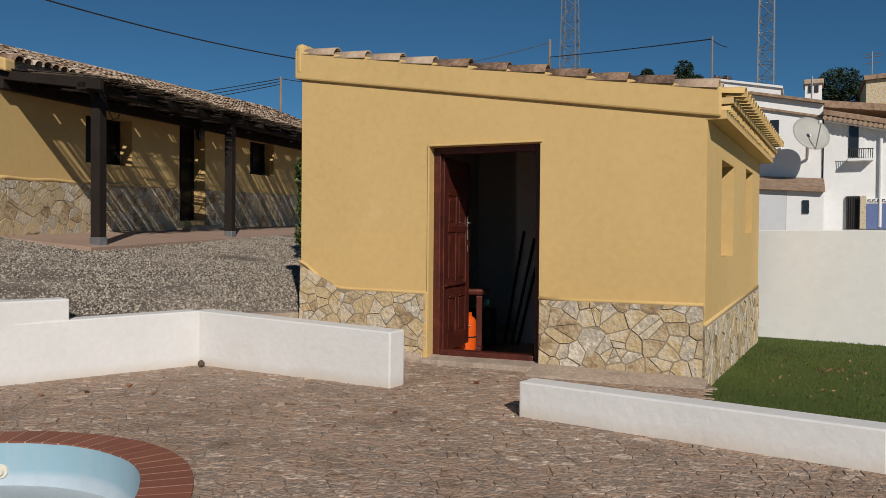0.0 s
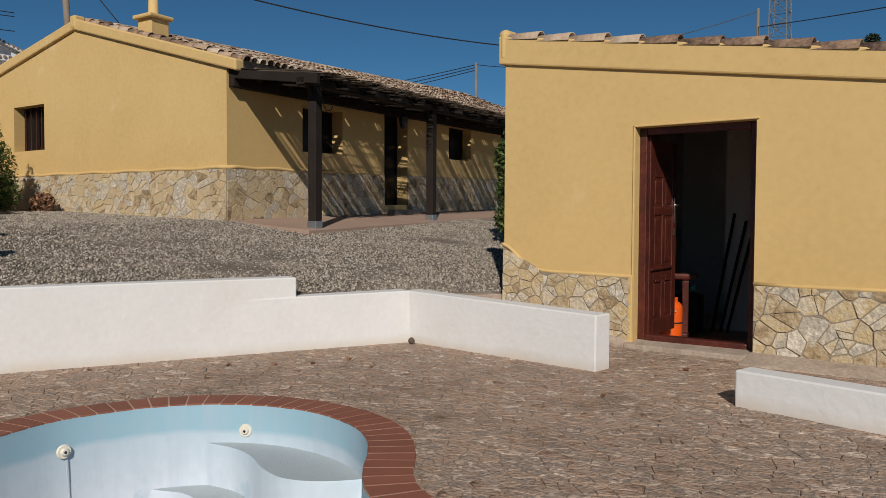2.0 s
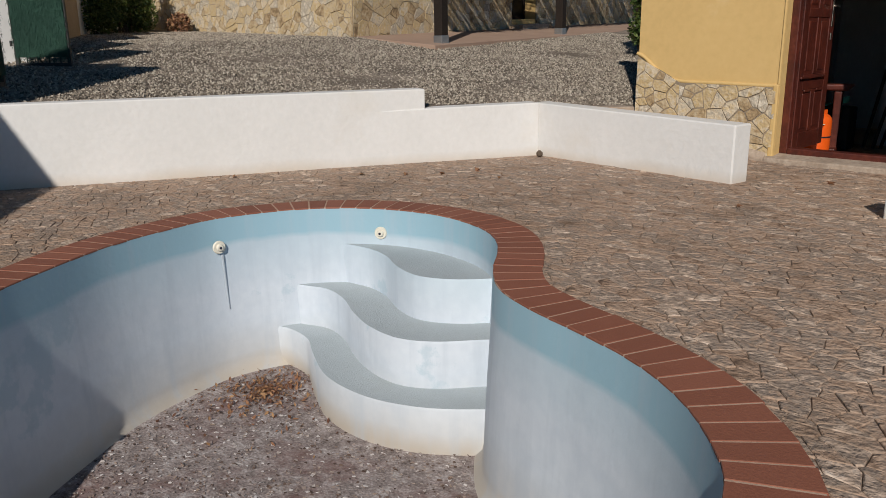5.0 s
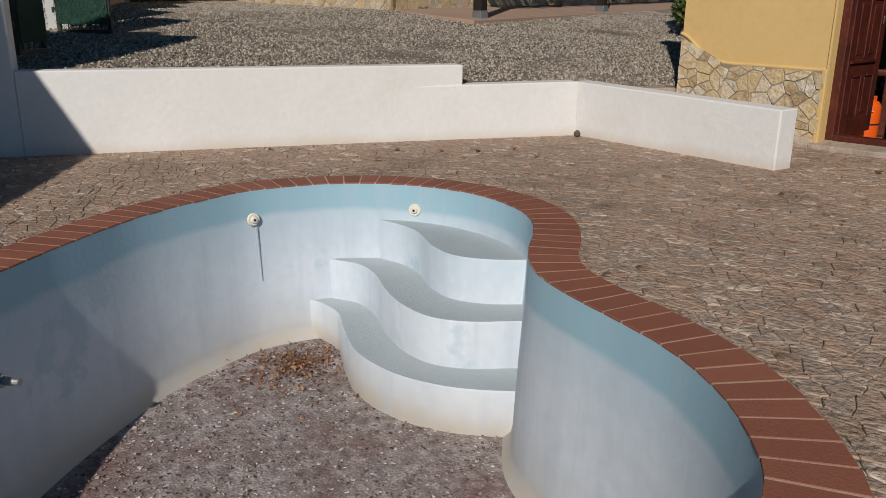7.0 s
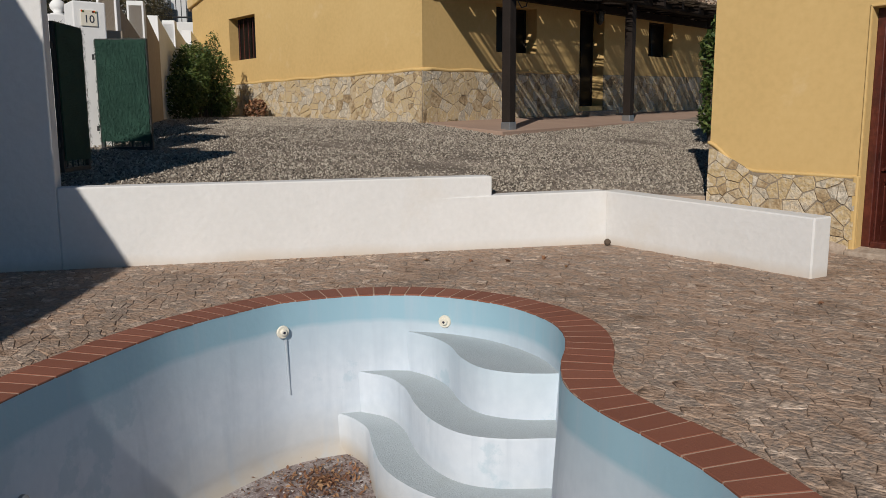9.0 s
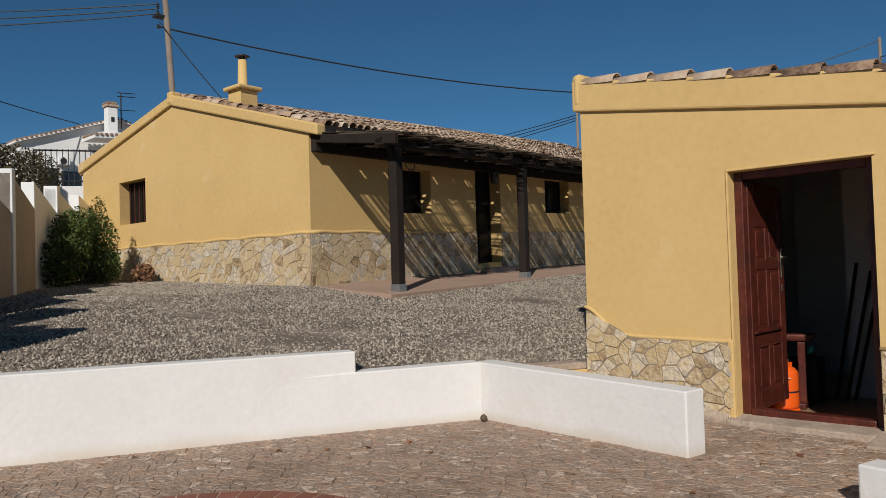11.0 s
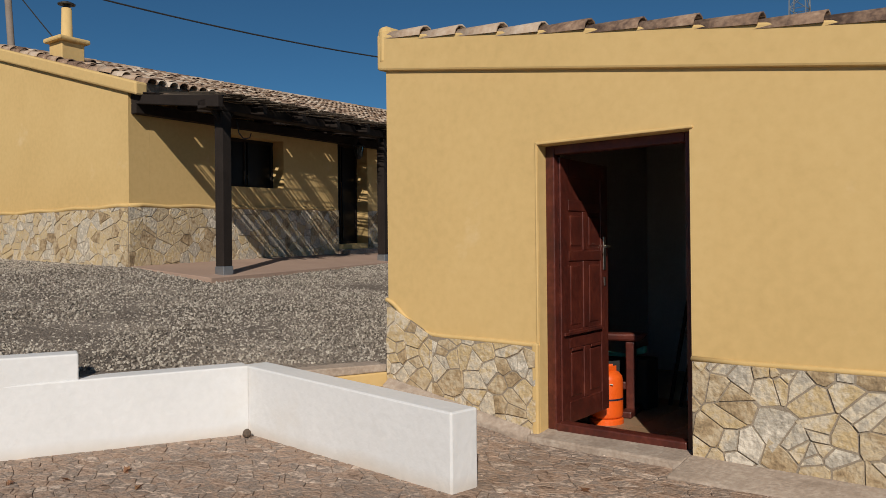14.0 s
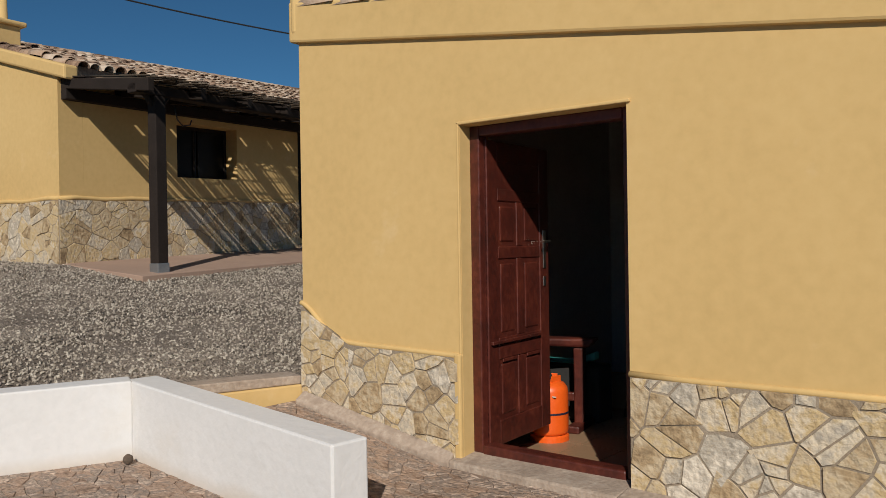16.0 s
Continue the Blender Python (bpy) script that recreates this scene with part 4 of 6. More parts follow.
# windows of the hut's side
for k, (u0, u1, z0, z1) in enumerate(((0.902, 1.782, 1.08, 2.02), (2.862, 3.602, 1.33, 2.09))):
    win = thing("window_hut", "small dark window deep in the plaster wall", "window", kind="structure")
    bm = bmesh.new()
    for a, b, c, d in ((u0, u0 + 0.05, z0, z1), (u1 - 0.05, u1, z0, z1), (u0 + 0.051, u1 - 0.051, z0, z0 + 0.05), (u0 + 0.051, u1 - 0.051, z1 - 0.05, z1)):
        hexa(bm, [side_lay(*q) for q in ((a, 0.20, c), (b, 0.20, c), (b, 0.24, c), (a, 0.24, c), (a, 0.20, d), (b, 0.20, d), (b, 0.24, d), (a, 0.24, d))])
    part("window_frame", bm, DOOR_WOOD, win)
    bm = bmesh.new()
    hexa(bm, [side_lay(*q) for q in ((u0, 0.215, z0), (u1, 0.215, z0), (u1, 0.225, z0), (u0, 0.225, z0), (u0, 0.215, z1), (u1, 0.215, z1), (u1, 0.225, z1), (u0, 0.225, z1))])
    part("pane", bm, GLASS, win)

# ---- long house with porch ----
HC, HP, HG = Vector((-11.5, 8.43)), Vector((-0.215, 0.977)), Vector((-0.998, -0.06))
RISE = 0.03


def hl(u, v, z):
    """u along the porch wall, v across the house from that wall, z from the datum; the site climbs a little along u."""
    p = HC + HP * u + HG * v
    return Vector((p.x, p.y, z + RISE * u))


HLEN, HWID, RIDGE_V = 20.0, 9.1, 4.62
EAVE_R, EAVE_L, RIDGE_Z = 3.82, 4.13, 5.06


def gable_top(v):
    return EAVE_R + (RIDGE_Z - EAVE_R) * v / RIDGE_V if v <= RIDGE_V else RIDGE_Z + (EAVE_L - RIDGE_Z) * (v - RIDGE_V) / (HWID - RIDGE_V)


house = thing("house", "long low ochre house with stone plinth and tiled roof", "house", kind="structure")
bm = bmesh.new()
wall_cells(bm, lambda u, d, z: hl(d, u, z), RIDGE_V, 0.8, gable_top, 0.4, [])
part("wall_gable", bm, PLASTER, house)
bm = bmesh.new()
wall_cells(bm, lambda u, d, z: hl(d, u + RIDGE_V, z), HWID - RIDGE_V, 0.8, lambda u: gable_top(u + RIDGE_V), 0.4, [(5.87 - RIDGE_V, 7.13 - RIDGE_V, 2.68, 3.66)])
part("wall_gable", bm, PLASTER, house)
PORCH_HOLES = [(2.20, 3.64, 2.49, 3.40), (5.42, 6.56, 1.38, 3.57), (8.95, 10.45, 2.60, 3.52)]
bm = bmesh.new()
wall_cells(bm, lambda u, d, z: hl(u + 0.402, d, z), HLEN - 0.402, 0.8, lambda u: EAVE_R, 0.4, [(a - 0.402, b - 0.402, c, d) for a, b, c, d in PORCH_HOLES])
part("wall_porch", bm, PLASTER, house)
bm = bmesh.new()
block(bm, (0.402, HWID - 0.3, 0.8), (HLEN, HWID, 4.05), hl)
part("wall_rear", bm, PLASTER, house)
bm = bmesh.new()
block(bm, (HLEN + 0.002, 0, 0.8), (HLEN + 0.3, HWID, 3.8), hl)
part("wall_end", bm, PLASTER, house)
# slabs inside the house, the rooms' shade put into their colour
bm = bmesh.new()
block(bm, (0.42, 0.42, 3.7), (HLEN, HWID - 0.32, 3.8), hl)
block(bm, (0.42, 0.42, 1.2), (HLEN, HWID - 0.32, 1.25), hl)
part("inner_floors", bm, SHADE_FILL, house)
# roof slabs
bm = bmesh.new()
def slope_z(v, top=0.0):
    return (EAVE_R + (RIDGE_Z - EAVE_R) * v / RIDGE_V if v <= RIDGE_V else RIDGE_Z + (EAVE_L - RIDGE_Z) * (v - RIDGE_V) / (HWID - RIDGE_V)) + top
for v0, v1 in ((-0.20, RIDGE_V), (RIDGE_V, HWID + 0.3)):
    hexa(bm, [hl(0.05, v0, slope_z(v0, 0.01)), hl(HLEN, v0, slope_z(v0, 0.01)), hl(HLEN, v1, slope_z(v1, 0.01) + (0.5 if v1 == RIDGE_V else 0)), hl(0.05, v1, slope_z(v1, 0.01)),
              hl(0.05, v0, slope_z(v0, 0.20)), hl(HLEN, v0, slope_z(v0, 0.20)), hl(HLEN, v1, slope_z(v1, 0.20) + (0.5 if v1 == RIDGE_V else 0)), hl(0.05, v1, slope_z(v1, 0.20))])
part("roof_slab", bm, TILE_REST, house)
# verge bands of the gable
for v0, v1 in ((-0.30, RIDGE_V), (RIDGE_V, HWID + 0.15)):
    bm = bmesh.new()
    hexa(bm, [hl(-0.07, v0, slope_z(v0, 0.0)), hl(0.16, v0, slope_z(v0, 0.0)), hl(0.16, v1, slope_z(v1, 0.0)), hl(-0.07, v1, slope_z(v1, 0.0)),
              hl(-0.07, v0, slope_z(v0, 0.20)), hl(0.16, v0, slope_z(v0, 0.20)), hl(0.16, v1, slope_z(v1, 0.23)), hl(-0.07, v1, slope_z(v1, 0.23))], 0.03)
    part("verge", bm, PLASTER, house)
bm = bmesh.new()
block(bm, (-0.085, RIDGE_V - 0.10, RIDGE_Z + 0.02), (0.18, RIDGE_V + 0.10, RIDGE_Z + 0.29), hl, 0.04)
part("verge_end", bm, PLASTER, house)
# plinth of the house
gable_lay = lambda a, b, h: hl(-h, a, b)
porch_lay = lambda a, b, h: hl(a, -h, b)
bm = bmesh.new()
plate(bm, [(0, 0.8), (9.1, 0.8), (9.1, 2.13), (0, 2.10)], gable_lay, 0.02)
plinth_gable = part("plinth_gable", bm, MORTAR, house, "irregular pale stones in mortar")
bm = bmesh.new()
for a, b in ((-0.02, 5.42), (6.56, 13)):
    plate(bm, [(a, 0.8), (b, 0.8), (b, 2.10), (a, 2.10)], porch_lay, 0.02)
plinth_porch = part("plinth_porch", bm, MORTAR, house, "irregular brown stones in mortar")
bm = bmesh.new()
tube(bm, [gable_lay(v, 2.115 + 0.012 * math.sin(v * 5) + 0.0033 * v, 0.0) for v in [0.25 * k for k in range(37)]], 0.035, 8)
part("plaster_lip", bm, PLASTER, house, smooth=True)
bm = bmesh.new()
tube(bm, [porch_lay(u, 2.115 + 0.012 * math.sin(u * 6), 0.0) for u in [0.25 * k for k in range(22)]], 0.035, 8)
part("plaster_lip", bm, PLASTER, house, smooth=True)

# windows and door of the porch wall, window of the gable
def frame_in(lay, a0, a1, z0, z1, deep, label, name, kind_of):
    win = thing(name, label, kind_of, kind="structure")
    bm = bmesh.new()
    for p, q, c, d in ((a0, a0 + 0.06, z0, z1), (a1 - 0.06, a1, z0, z1), (a0 + 0.061, a1 - 0.061, z0, z0 + 0.06), (a0 + 0.061, a1 - 0.061, z1 - 0.06, z1), (a0 + 0.44 * (a1 - a0) - 0.02, a0 + 0.44 * (a1 - a0) + 0.02, z0 + 0.061, z1 - 0.061)):
        hexa(bm, [lay(x, z, -h) for x, h, z in ((p, deep, c), (q, deep, c), (q, deep + 0.05, c), (p, deep + 0.05, c), (p, deep, d), (q, deep, d), (q, deep + 0.05, d), (p, deep + 0.05, d))])
    part("window_frame", bm, DARK_WOOD, win)
    for p, q in ((a0 + 0.05, (a0 + a1) / 2 - 0.02), ((a0 + a1) / 2 + 0.02, a1 - 0.05)):
        bm = bmesh.new()
        hexa(bm, [lay(x, z, -h) for x, h, z in ((p, deep + 0.02, z0), (q, deep + 0.02, z0), (q, deep + 0.03, z0), (p, deep + 0.03, z0), (p, deep + 0.02, z1), (q, deep + 0.02, z1), (q, deep + 0.03, z1), (p, deep + 0.03, z1))])
        part("pane", bm, DIM_GLASS, win)
    return win


for k, (a, b, c, d) in enumerate(PORCH_HOLES):
    if k == 1:
        frame_in(porch_lay, a, b, c, d, 0.32, "dark glazed double door under the porch", "door_2", "door")
    else:
        frame_in(porch_lay, a, b, c, d, 0.30, "dark window deep in the ochre wall", "window_porch", "window")
win = frame_in(gable_lay, 5.87, 7.13, 2.68, 3.66, 0.26, "dark window deep in the ochre gable", "window_gable", "window")
bm = bmesh.new()
for k in range(5):
    v = 6.05 + k * 0.22
    tube(bm, [gable_lay(v, 2.70, -0.18), gable_lay(v, 3.64, -0.18)], 0.009, 6)
part("window_bars", bm, DOOR_WOOD, win)
# door step
bm = bmesh.new()
block(bm, (5.36, -0.38, 1.10), (6.62, -0.03, 1.27), hl, 0.02)
part("door_step", bm, CONCRETE, house, "low stone step below the door")

# porch floor
bm = bmesh.new()
hexa(bm, [hl(0.0, 0.0, 0.8), hl(13, 0, 0.8), hl(13, -1.95, 0.7), hl(0.0, -1.95, 0.7), hl(0.0, 0, 1.20), hl(13, 0, 1.18), hl(13, -1.95, 1.05), hl(0.0, -1.95, 1.05)], 0.01)
tagged(link_mesh("porch_floor", bm, PORCH_FLOOR), "plain reddish concrete porch floor", "floor", kind="structure")

# pergola: posts on grey shoes, beams, rafters and a roof of reeds
porch = thing("pergola", "dark timber pergola roofed with dry reeds", "pergola")
for u in (0.46, 4.76, 9.06, 12.8):
    bm = bmesh.new()
    block(bm, (u - 0.09, -1.81, 1.18), (u + 0.09, -1.63, 3.39), hl, 0.012)
    post = part("post", bm, DARK_WOOD, porch)
    bm = bmesh.new()
    block(bm, (u - 0.10, -1.82, 1.0), (u + 0.10, -1.62, 1.185), hl, 0.012)
    part("post_shoe", bm, GREY_METAL, post, "grey metal post shoe")
    for s in (-1, 1):
        bm = bmesh.new()
        tube(bm, [hl(u, -1.72, 3.19), hl(u + s * 0.20, -1.72, 3.41)], 0.04, 6)
        part("brace", bm, DARK_WOOD, post)
bm = bmesh.new()
block(bm, (0.05, -1.82, 3.39), (13, -1.62, 3.52), hl, 0.015)
part("beam", bm, DARK_WOOD, porch)
bm = bmesh.new()
block(bm, (0.05, -0.14, 3.50), (13, -0.003, 3.66), hl, 0.01)
part("wall_plate", bm, DARK_WOOD, porch)
for k in range(15):
    u = 0.10 + k * 0.92
    bm = bmesh.new()
    hexa(bm, [hl(u - 0.05, -0.004, 3.66), hl(u + 0.05, -0.004, 3.66), hl(u + 0.05, -2.08, 3.37), hl(u - 0.05, -2.08, 3.37), hl(u - 0.05, -0.004, 3.80), hl(u + 0.05, -0.004, 3.80), hl(u + 0.05, -2.08, 3.53), hl(u - 0.05, -2.08, 3.53)], 0.01)
    part("rafter", bm, DARK_WOOD, porch)
rnd = random.Random(21)
verts, faces = [], []
def reed(a, b, r):
    way = (b - a).normalized()
    s = way.cross(Vector((0, 0, 1))).normalized() * r
    t = s.cross(way).normalized() * r
    k = len(verts)
    for p in (a, b):
        verts.extend([p + s, p - 0.5 * s + 0.87 * t, p - 0.5 * s - 0.87 * t])
    faces.extend([(k, k + 1, k + 4, k + 3), (k + 1, k + 2, k + 5, k + 4), (k + 2, k, k + 3, k + 5)])
for k in range(760):
    u = rnd.uniform(0.12, 12.9)
    lay_z = rnd.uniform(0, 0.05)
    v0, v1 = rnd.uniform(-0.62, -0.55), -1.98 - rnd.random() ** 2 * 0.35
    skew = rnd.gauss(0, 0.05)
    reed(hl(u, v0, 3.81 + 0.13 * v0 + lay_z), hl(u + skew, v1, 3.81 + 0.13 * v1 + lay_z - (0.05 if rnd.random() < 0.2 else 0)), rnd.uniform(0.006, 0.012))
for k in range(210):                      # shorter reeds laid over the outer half
    u = rnd.uniform(0.12, 12.9)
    v0, v1 = rnd.uniform(-1.5, -1.0), -2.0 - rnd.random() ** 2 * 0.4
    reed(hl(u, v0, 3.86 + 0.13 * v0), hl(u + rnd.gauss(0, 0.08), v1, 3.85 + 0.13 * v1), rnd.uniform(0.006, 0.012))
for k in range(110):
    u = rnd.uniform(0.6, 11.5)
    v = rnd.uniform(-2.05, -0.6)
    reed(hl(u, v, 3.87 + 0.13 * v), hl(u + rnd.uniform(0.6, 1.6), v + rnd.gauss(0, 0.05), 3.88 + 0.13 * v), 0.010)
reeds = raw_mesh("reed_roof", verts, faces, REED, porch)
tagged(reeds, "dense layer of thin dry reeds", kind="stuff")
# boards that close the roof towards the wall, with a broken row between them
for v0, v1 in ((-0.33, -0.215), (-0.60, -0.43)):
    bm = bmesh.new()
    hexa(bm, [hl(u, v, 3.815 + 0.13 * v + h) for h in (0, 0.025) for u, v in ((0.06, v0), (12.9, v0), (12.9, v1), (0.06, v1))], 0.004)
    part("roof_board", bm, DARK_WOOD, porch)
u = 0.06
while u < 12.8:
    gaps = rnd.choice((1, 2, 3, 3))
    ln = rnd.uniform(0.35, 0.75)
    for a, b in [(u, u + ln)] + [(u + ln + 0.085 + k * 0.15, u + ln + 0.15 + k * 0.15) for k in range(gaps)]:
        bm = bmesh.new()
        hexa(bm, [hl(x, v, 3.818 + 0.13 * v + h) for h in (0, 0.02) for x, v in ((a, -0.428), (b, -0.428), (b, -0.332), (a, -0.332))])
        part("board_piece", bm, DARK_WOOD, porch)
    u += ln + 0.15 * gaps + 0.002
# hanging lantern
lantern = thing("lantern", "black wrought iron wall lantern", "lamp")
p = hl(5.80, -0.32, 3.53)
bm = bmesh.new()
tube(bm, [hl(5.80, -0.0, 3.62), hl(5.80, -0.14, 3.66), hl(5.80, -0.30, 3.63), p], 0.012, 6)
part("bracket", bm, BLACK_IRON, lantern)
bm = bmesh.new()
lathe(bm, [(0.02, 0.0), (0.13, -0.07), (0.13, -0.085)], p, 8)
part("cap", bm, BLACK_IRON, lantern)
bm = bmesh.new()
lathe(bm, [(0.10, -0.085), (0.065, -0.30)], p, 6)
part("glass", bm, GLASS, lantern)
bm = bmesh.new()
for i in range(6):
    a = 2 * math.pi * i / 6
    tube(bm, [p + Vector((0.105 * math.cos(a), 0.105 * math.sin(a), -0.085)), p + Vector((0.068 * math.cos(a), 0.068 * math.sin(a), -0.31))], 0.008, 5)
lathe(bm, [(0.075, -0.30), (0.03, -0.35)], p, 6)
part("cage", bm, BLACK_IRON, lantern)

wire = thing("cable_loop", "thin dark cable hanging in a loop from the pergola", "cable")
bm = bmesh.new()
tube(bm, [Vector(hl(0.95, -1.5, 3.35)), Vector(hl(1.0, -1.5, 3.16)), Vector(hl(1.1, -1.5, 3.08)), Vector(hl(1.24, -1.5, 3.11)), Vector(hl(1.27, -1.5, 3.18))], 0.010, 6)
part("cable", bm, BLACK_IRON, wire, smooth=True)

# chimney
chim = thing("chimney", "square ochre chimney with a round pot and cowl", "chimney")
cu, cv = 0.62, 2.80
bm = bmesh.new()
block(bm, (cu - 0.23, cv - 0.22, 4.3), (cu + 0.23, cv + 0.22, 5.12), hl, 0.015)
part("shaft", bm, PLASTER, chim)
bm = bmesh.new()
block(bm, (cu - 0.32, cv - 0.29, 5.122), (cu + 0.32, cv + 0.29, 5.205), hl, 0.03)
part("cap", bm, PLASTER, chim)
bm = bmesh.new()
lathe(bm, [(0.13, 0), (0.10, 0.03), (0.085, 0.56)], hl(cu, cv, 5.205), 14)
part("pot", bm, PLASTER, chim, smooth=True)
bm = bmesh.new()
lathe(bm, [(0.055, 0.56), (0.055, 0.62), (0.15, 0.625), (0.15, 0.64), (0.06, 0.68)], hl(cu, cv, 5.205), 14)
part("cowl", bm, BLACK_IRON, chim, "dark metal cowl")

# ---- unseen white block behind the pool, added to shade the corner of the terrace ----
shade_house = thing("shade_caster", "unseen plain white house block added to shade the terrace", "house", kind="structure")
# upper block added to keep the tall wall run in shadow
bm = bmesh.new()
prism(bm, [(-4.78, -1.75), (-6.6, -5.0), (-7.2, -4.4), (-6.2, -0.78)], 3.26, 4.35)
part("upper_caster", bm, WHITE_FAR, shade_house)
bm = bmesh.new()
prism(bm, [(-7.3, 0.07), (-0.9, -4.13), (-5.0, -10.5), (-8.5, -6.6)], -0.3, 3.0)
part("wall", bm, WHITE_FAR, shade_house)
bm = bmesh.new()
prism(bm, [(-7.29, 0.05), (-0.92, -4.13), (-5.0, -10.4), (-8.45, -6.6)], 3.0, 3.25)
part("roof", bm, TILE_REST, shade_house)

# ---- gate to the street ----
def gate_leaf(name, a, b, z0, z1, label):
    gate = thing(name, label, "gate", group="gate leaves")
    a, b = Vector(a), Vector(b)
    way = (b - a).normalized()
    side = Vector((-way.y, way.x))
    ln = (b - a).length

    def lay(u, d, z):
        p = a + way * u + side * d
        return Vector((p.x, p.y, z))
    bm = bmesh.new()
    for u0, u1, c, d in ((0, 0.04, z0, z1), (ln - 0.04, ln, z0, z1), (0.041, ln - 0.041, z0, z0 + 0.04), (0.041, ln - 0.041, z1 - 0.04, z1)):
        block(bm, (u0, -0.02, c), (u1, 0.02, d), lay, 0.004)
    part("gate_frame", bm, BLACK_IRON, gate, "dark steel frame")
    n = max(4, int(ln / 0.11))
    for k in range(1, n):
        bm = bmesh.new()
        tube(bm, [lay(ln * k / n, 0.0, z0 + 0.04), lay(ln * k / n, 0.0, z1 - 0.04)], 0.008, 6)
        part("bar", bm, BLACK_IRON, gate)
    bm = bmesh.new()
    block(bm, (0.02, -0.034, z0 + 0.10), (ln - 0.02, -0.022, z1 - 0.015), lay)
    part("screen", bm, GREEN_MESH, gate, "green artificial hedge screen")
    rnd = random.Random(len(name) + int(100 * ln))
    verts, faces = [], []
    for _ in range(5200):
        u, z = rnd.uniform(0.0, ln), rnd.uniform(z0 + 0.07, z1)
        d = -0.05 if rnd.random() < 0.8 else -0.035
        p = lay(u, d + rnd.uniform(0.0, 0.015), z)
        q = p + Vector((rnd.gauss(0, 0.012), rnd.gauss(0, 0.012), rnd.uniform(-0.06, 0.03)))
        k = len(verts)
        w = way.to_3d() * 0.003
        verts += [p - w, p + w, q]
        faces.append((k, k + 1, k + 2))
    tagged(raw_mesh("needles", verts, faces, GREEN_MESH, gate), kind="stuff")
    for z in (z0 + 0.25, z1 - 0.2):
        bm = bmesh.new()
        tube(bm, [lay(-0.03, 0, z - 0.03), lay(-0.03, 0, z + 0.03)], 0.014, 8)
        part("hinge", bm, BLACK_IRON, gate)
    return gate


gate_leaf("gate_leaf", (-9.83, 2.56), (-9.45, 3.02), 0.90, 2.15, "open steel gate covered in green artificial hedge")
gate_leaf("gate_leaf", (-7.62, 1.62), (-8.06, 1.95), 0.78, 2.06, "open steel gate in shadow, covered in green hedge mat")

gate_post = thing("gate_post", "white rendered gate post with a number tile", "gate post", at=(0, 0, 0))
bm = bmesh.new()
block(bm, (-10.42, 2.40, 0.7), (-10.04, 2.76, 2.585), bevel=0.015)
part("shaft", bm, WHITE_FAR, gate_post)
bm = bmesh.new()
block(bm, (-10.038, 2.48, 2.31), (-10.026, 2.66, 2.49), bevel=0.003)
number = part("number_tile", bm, CREAM, gate_post, "glazed tile painted with flowers and a number")
curve = bpy.data.curves.new("number", "FONT")
curve.body, curve.size, curve.align_x, curve.align_y, curve.extrude = "10", 0.12, "CENTER", "CENTER", 0.001
curve.materials.append(INK)
text = new("number", curve)
text.parent = number
text.matrix_basis = Matrix.Translation((-10.0245, 2.57, 2.385)) @ pose(0, 0, 0, 90, 0, 90)
for y, z, m in ((2.495, 2.475, ORANGE), (2.51, 2.47, LEAF_GREEN), (2.63, 2.475, ORANGE), (2.645, 2.465, LEAF_GREEN), (2.615, 2.47, DOOR_WOOD)):
    bm = bmesh.new()
    tube(bm, [(-10.027, y, z), (-10.0235, y, z)], 0.012, 8)
    part("painted_flower", bm, m, number)

# stepped white wall along the street
street = thing("wall_street", "stepped white street wall seen from its shaded side", "garden wall", kind="structure")
line = [Vector((-10.25, 2.77)), Vector((-11.75, 3.15)), Vector((-13.7, 4.15)), Vector((-15.6, 5.05)), Vector((-17.4, 6.0)), Vector((-19.3, 7.1)), Vector((-22.5, 8.9))]
tops = [2.35, 2.72, 2.95, 3.05, 3.15, 3.25]
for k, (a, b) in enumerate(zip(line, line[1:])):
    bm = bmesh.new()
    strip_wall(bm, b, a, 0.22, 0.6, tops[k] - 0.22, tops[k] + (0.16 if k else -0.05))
    # nearest three runs darker and browner than the far runs and piers
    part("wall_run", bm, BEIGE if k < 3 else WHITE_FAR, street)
    if k in (1, 2, 4):
        bm = bmesh.new()
        way = (b - a).normalized()
        strip_wall(bm, a + way * 0.24 - Vector((way.y, -way.x)) * 0.02, a - Vector((way.y, -way.x)) * 0.02, 0.26, 0.6, tops[k] + 0.22, tops[k] + 0.22)
        part("pier", bm, WHITE_FAR, street)
post2 = thing("street_post", "white rendered post with a ball finial", "gate post")
bm = bmesh.new()
block(bm, (-13.9, 2.9, 0.6), (-13.5, 3.3, 2.85), bevel=0.015)
part("shaft", bm, WHITE_FAR, post2)
bm = bmesh.new()
lathe(bm, [(0.10, 0), (0.13, 0.02), (0.06, 0.05), (0.11, 0.10), (0.12, 0.16), (0.08, 0.22), (0.02, 0.245)], (-13.7, 3.1, 2.85), 14)
part("finial", bm, WHITE_FAR, post2, smooth=True)

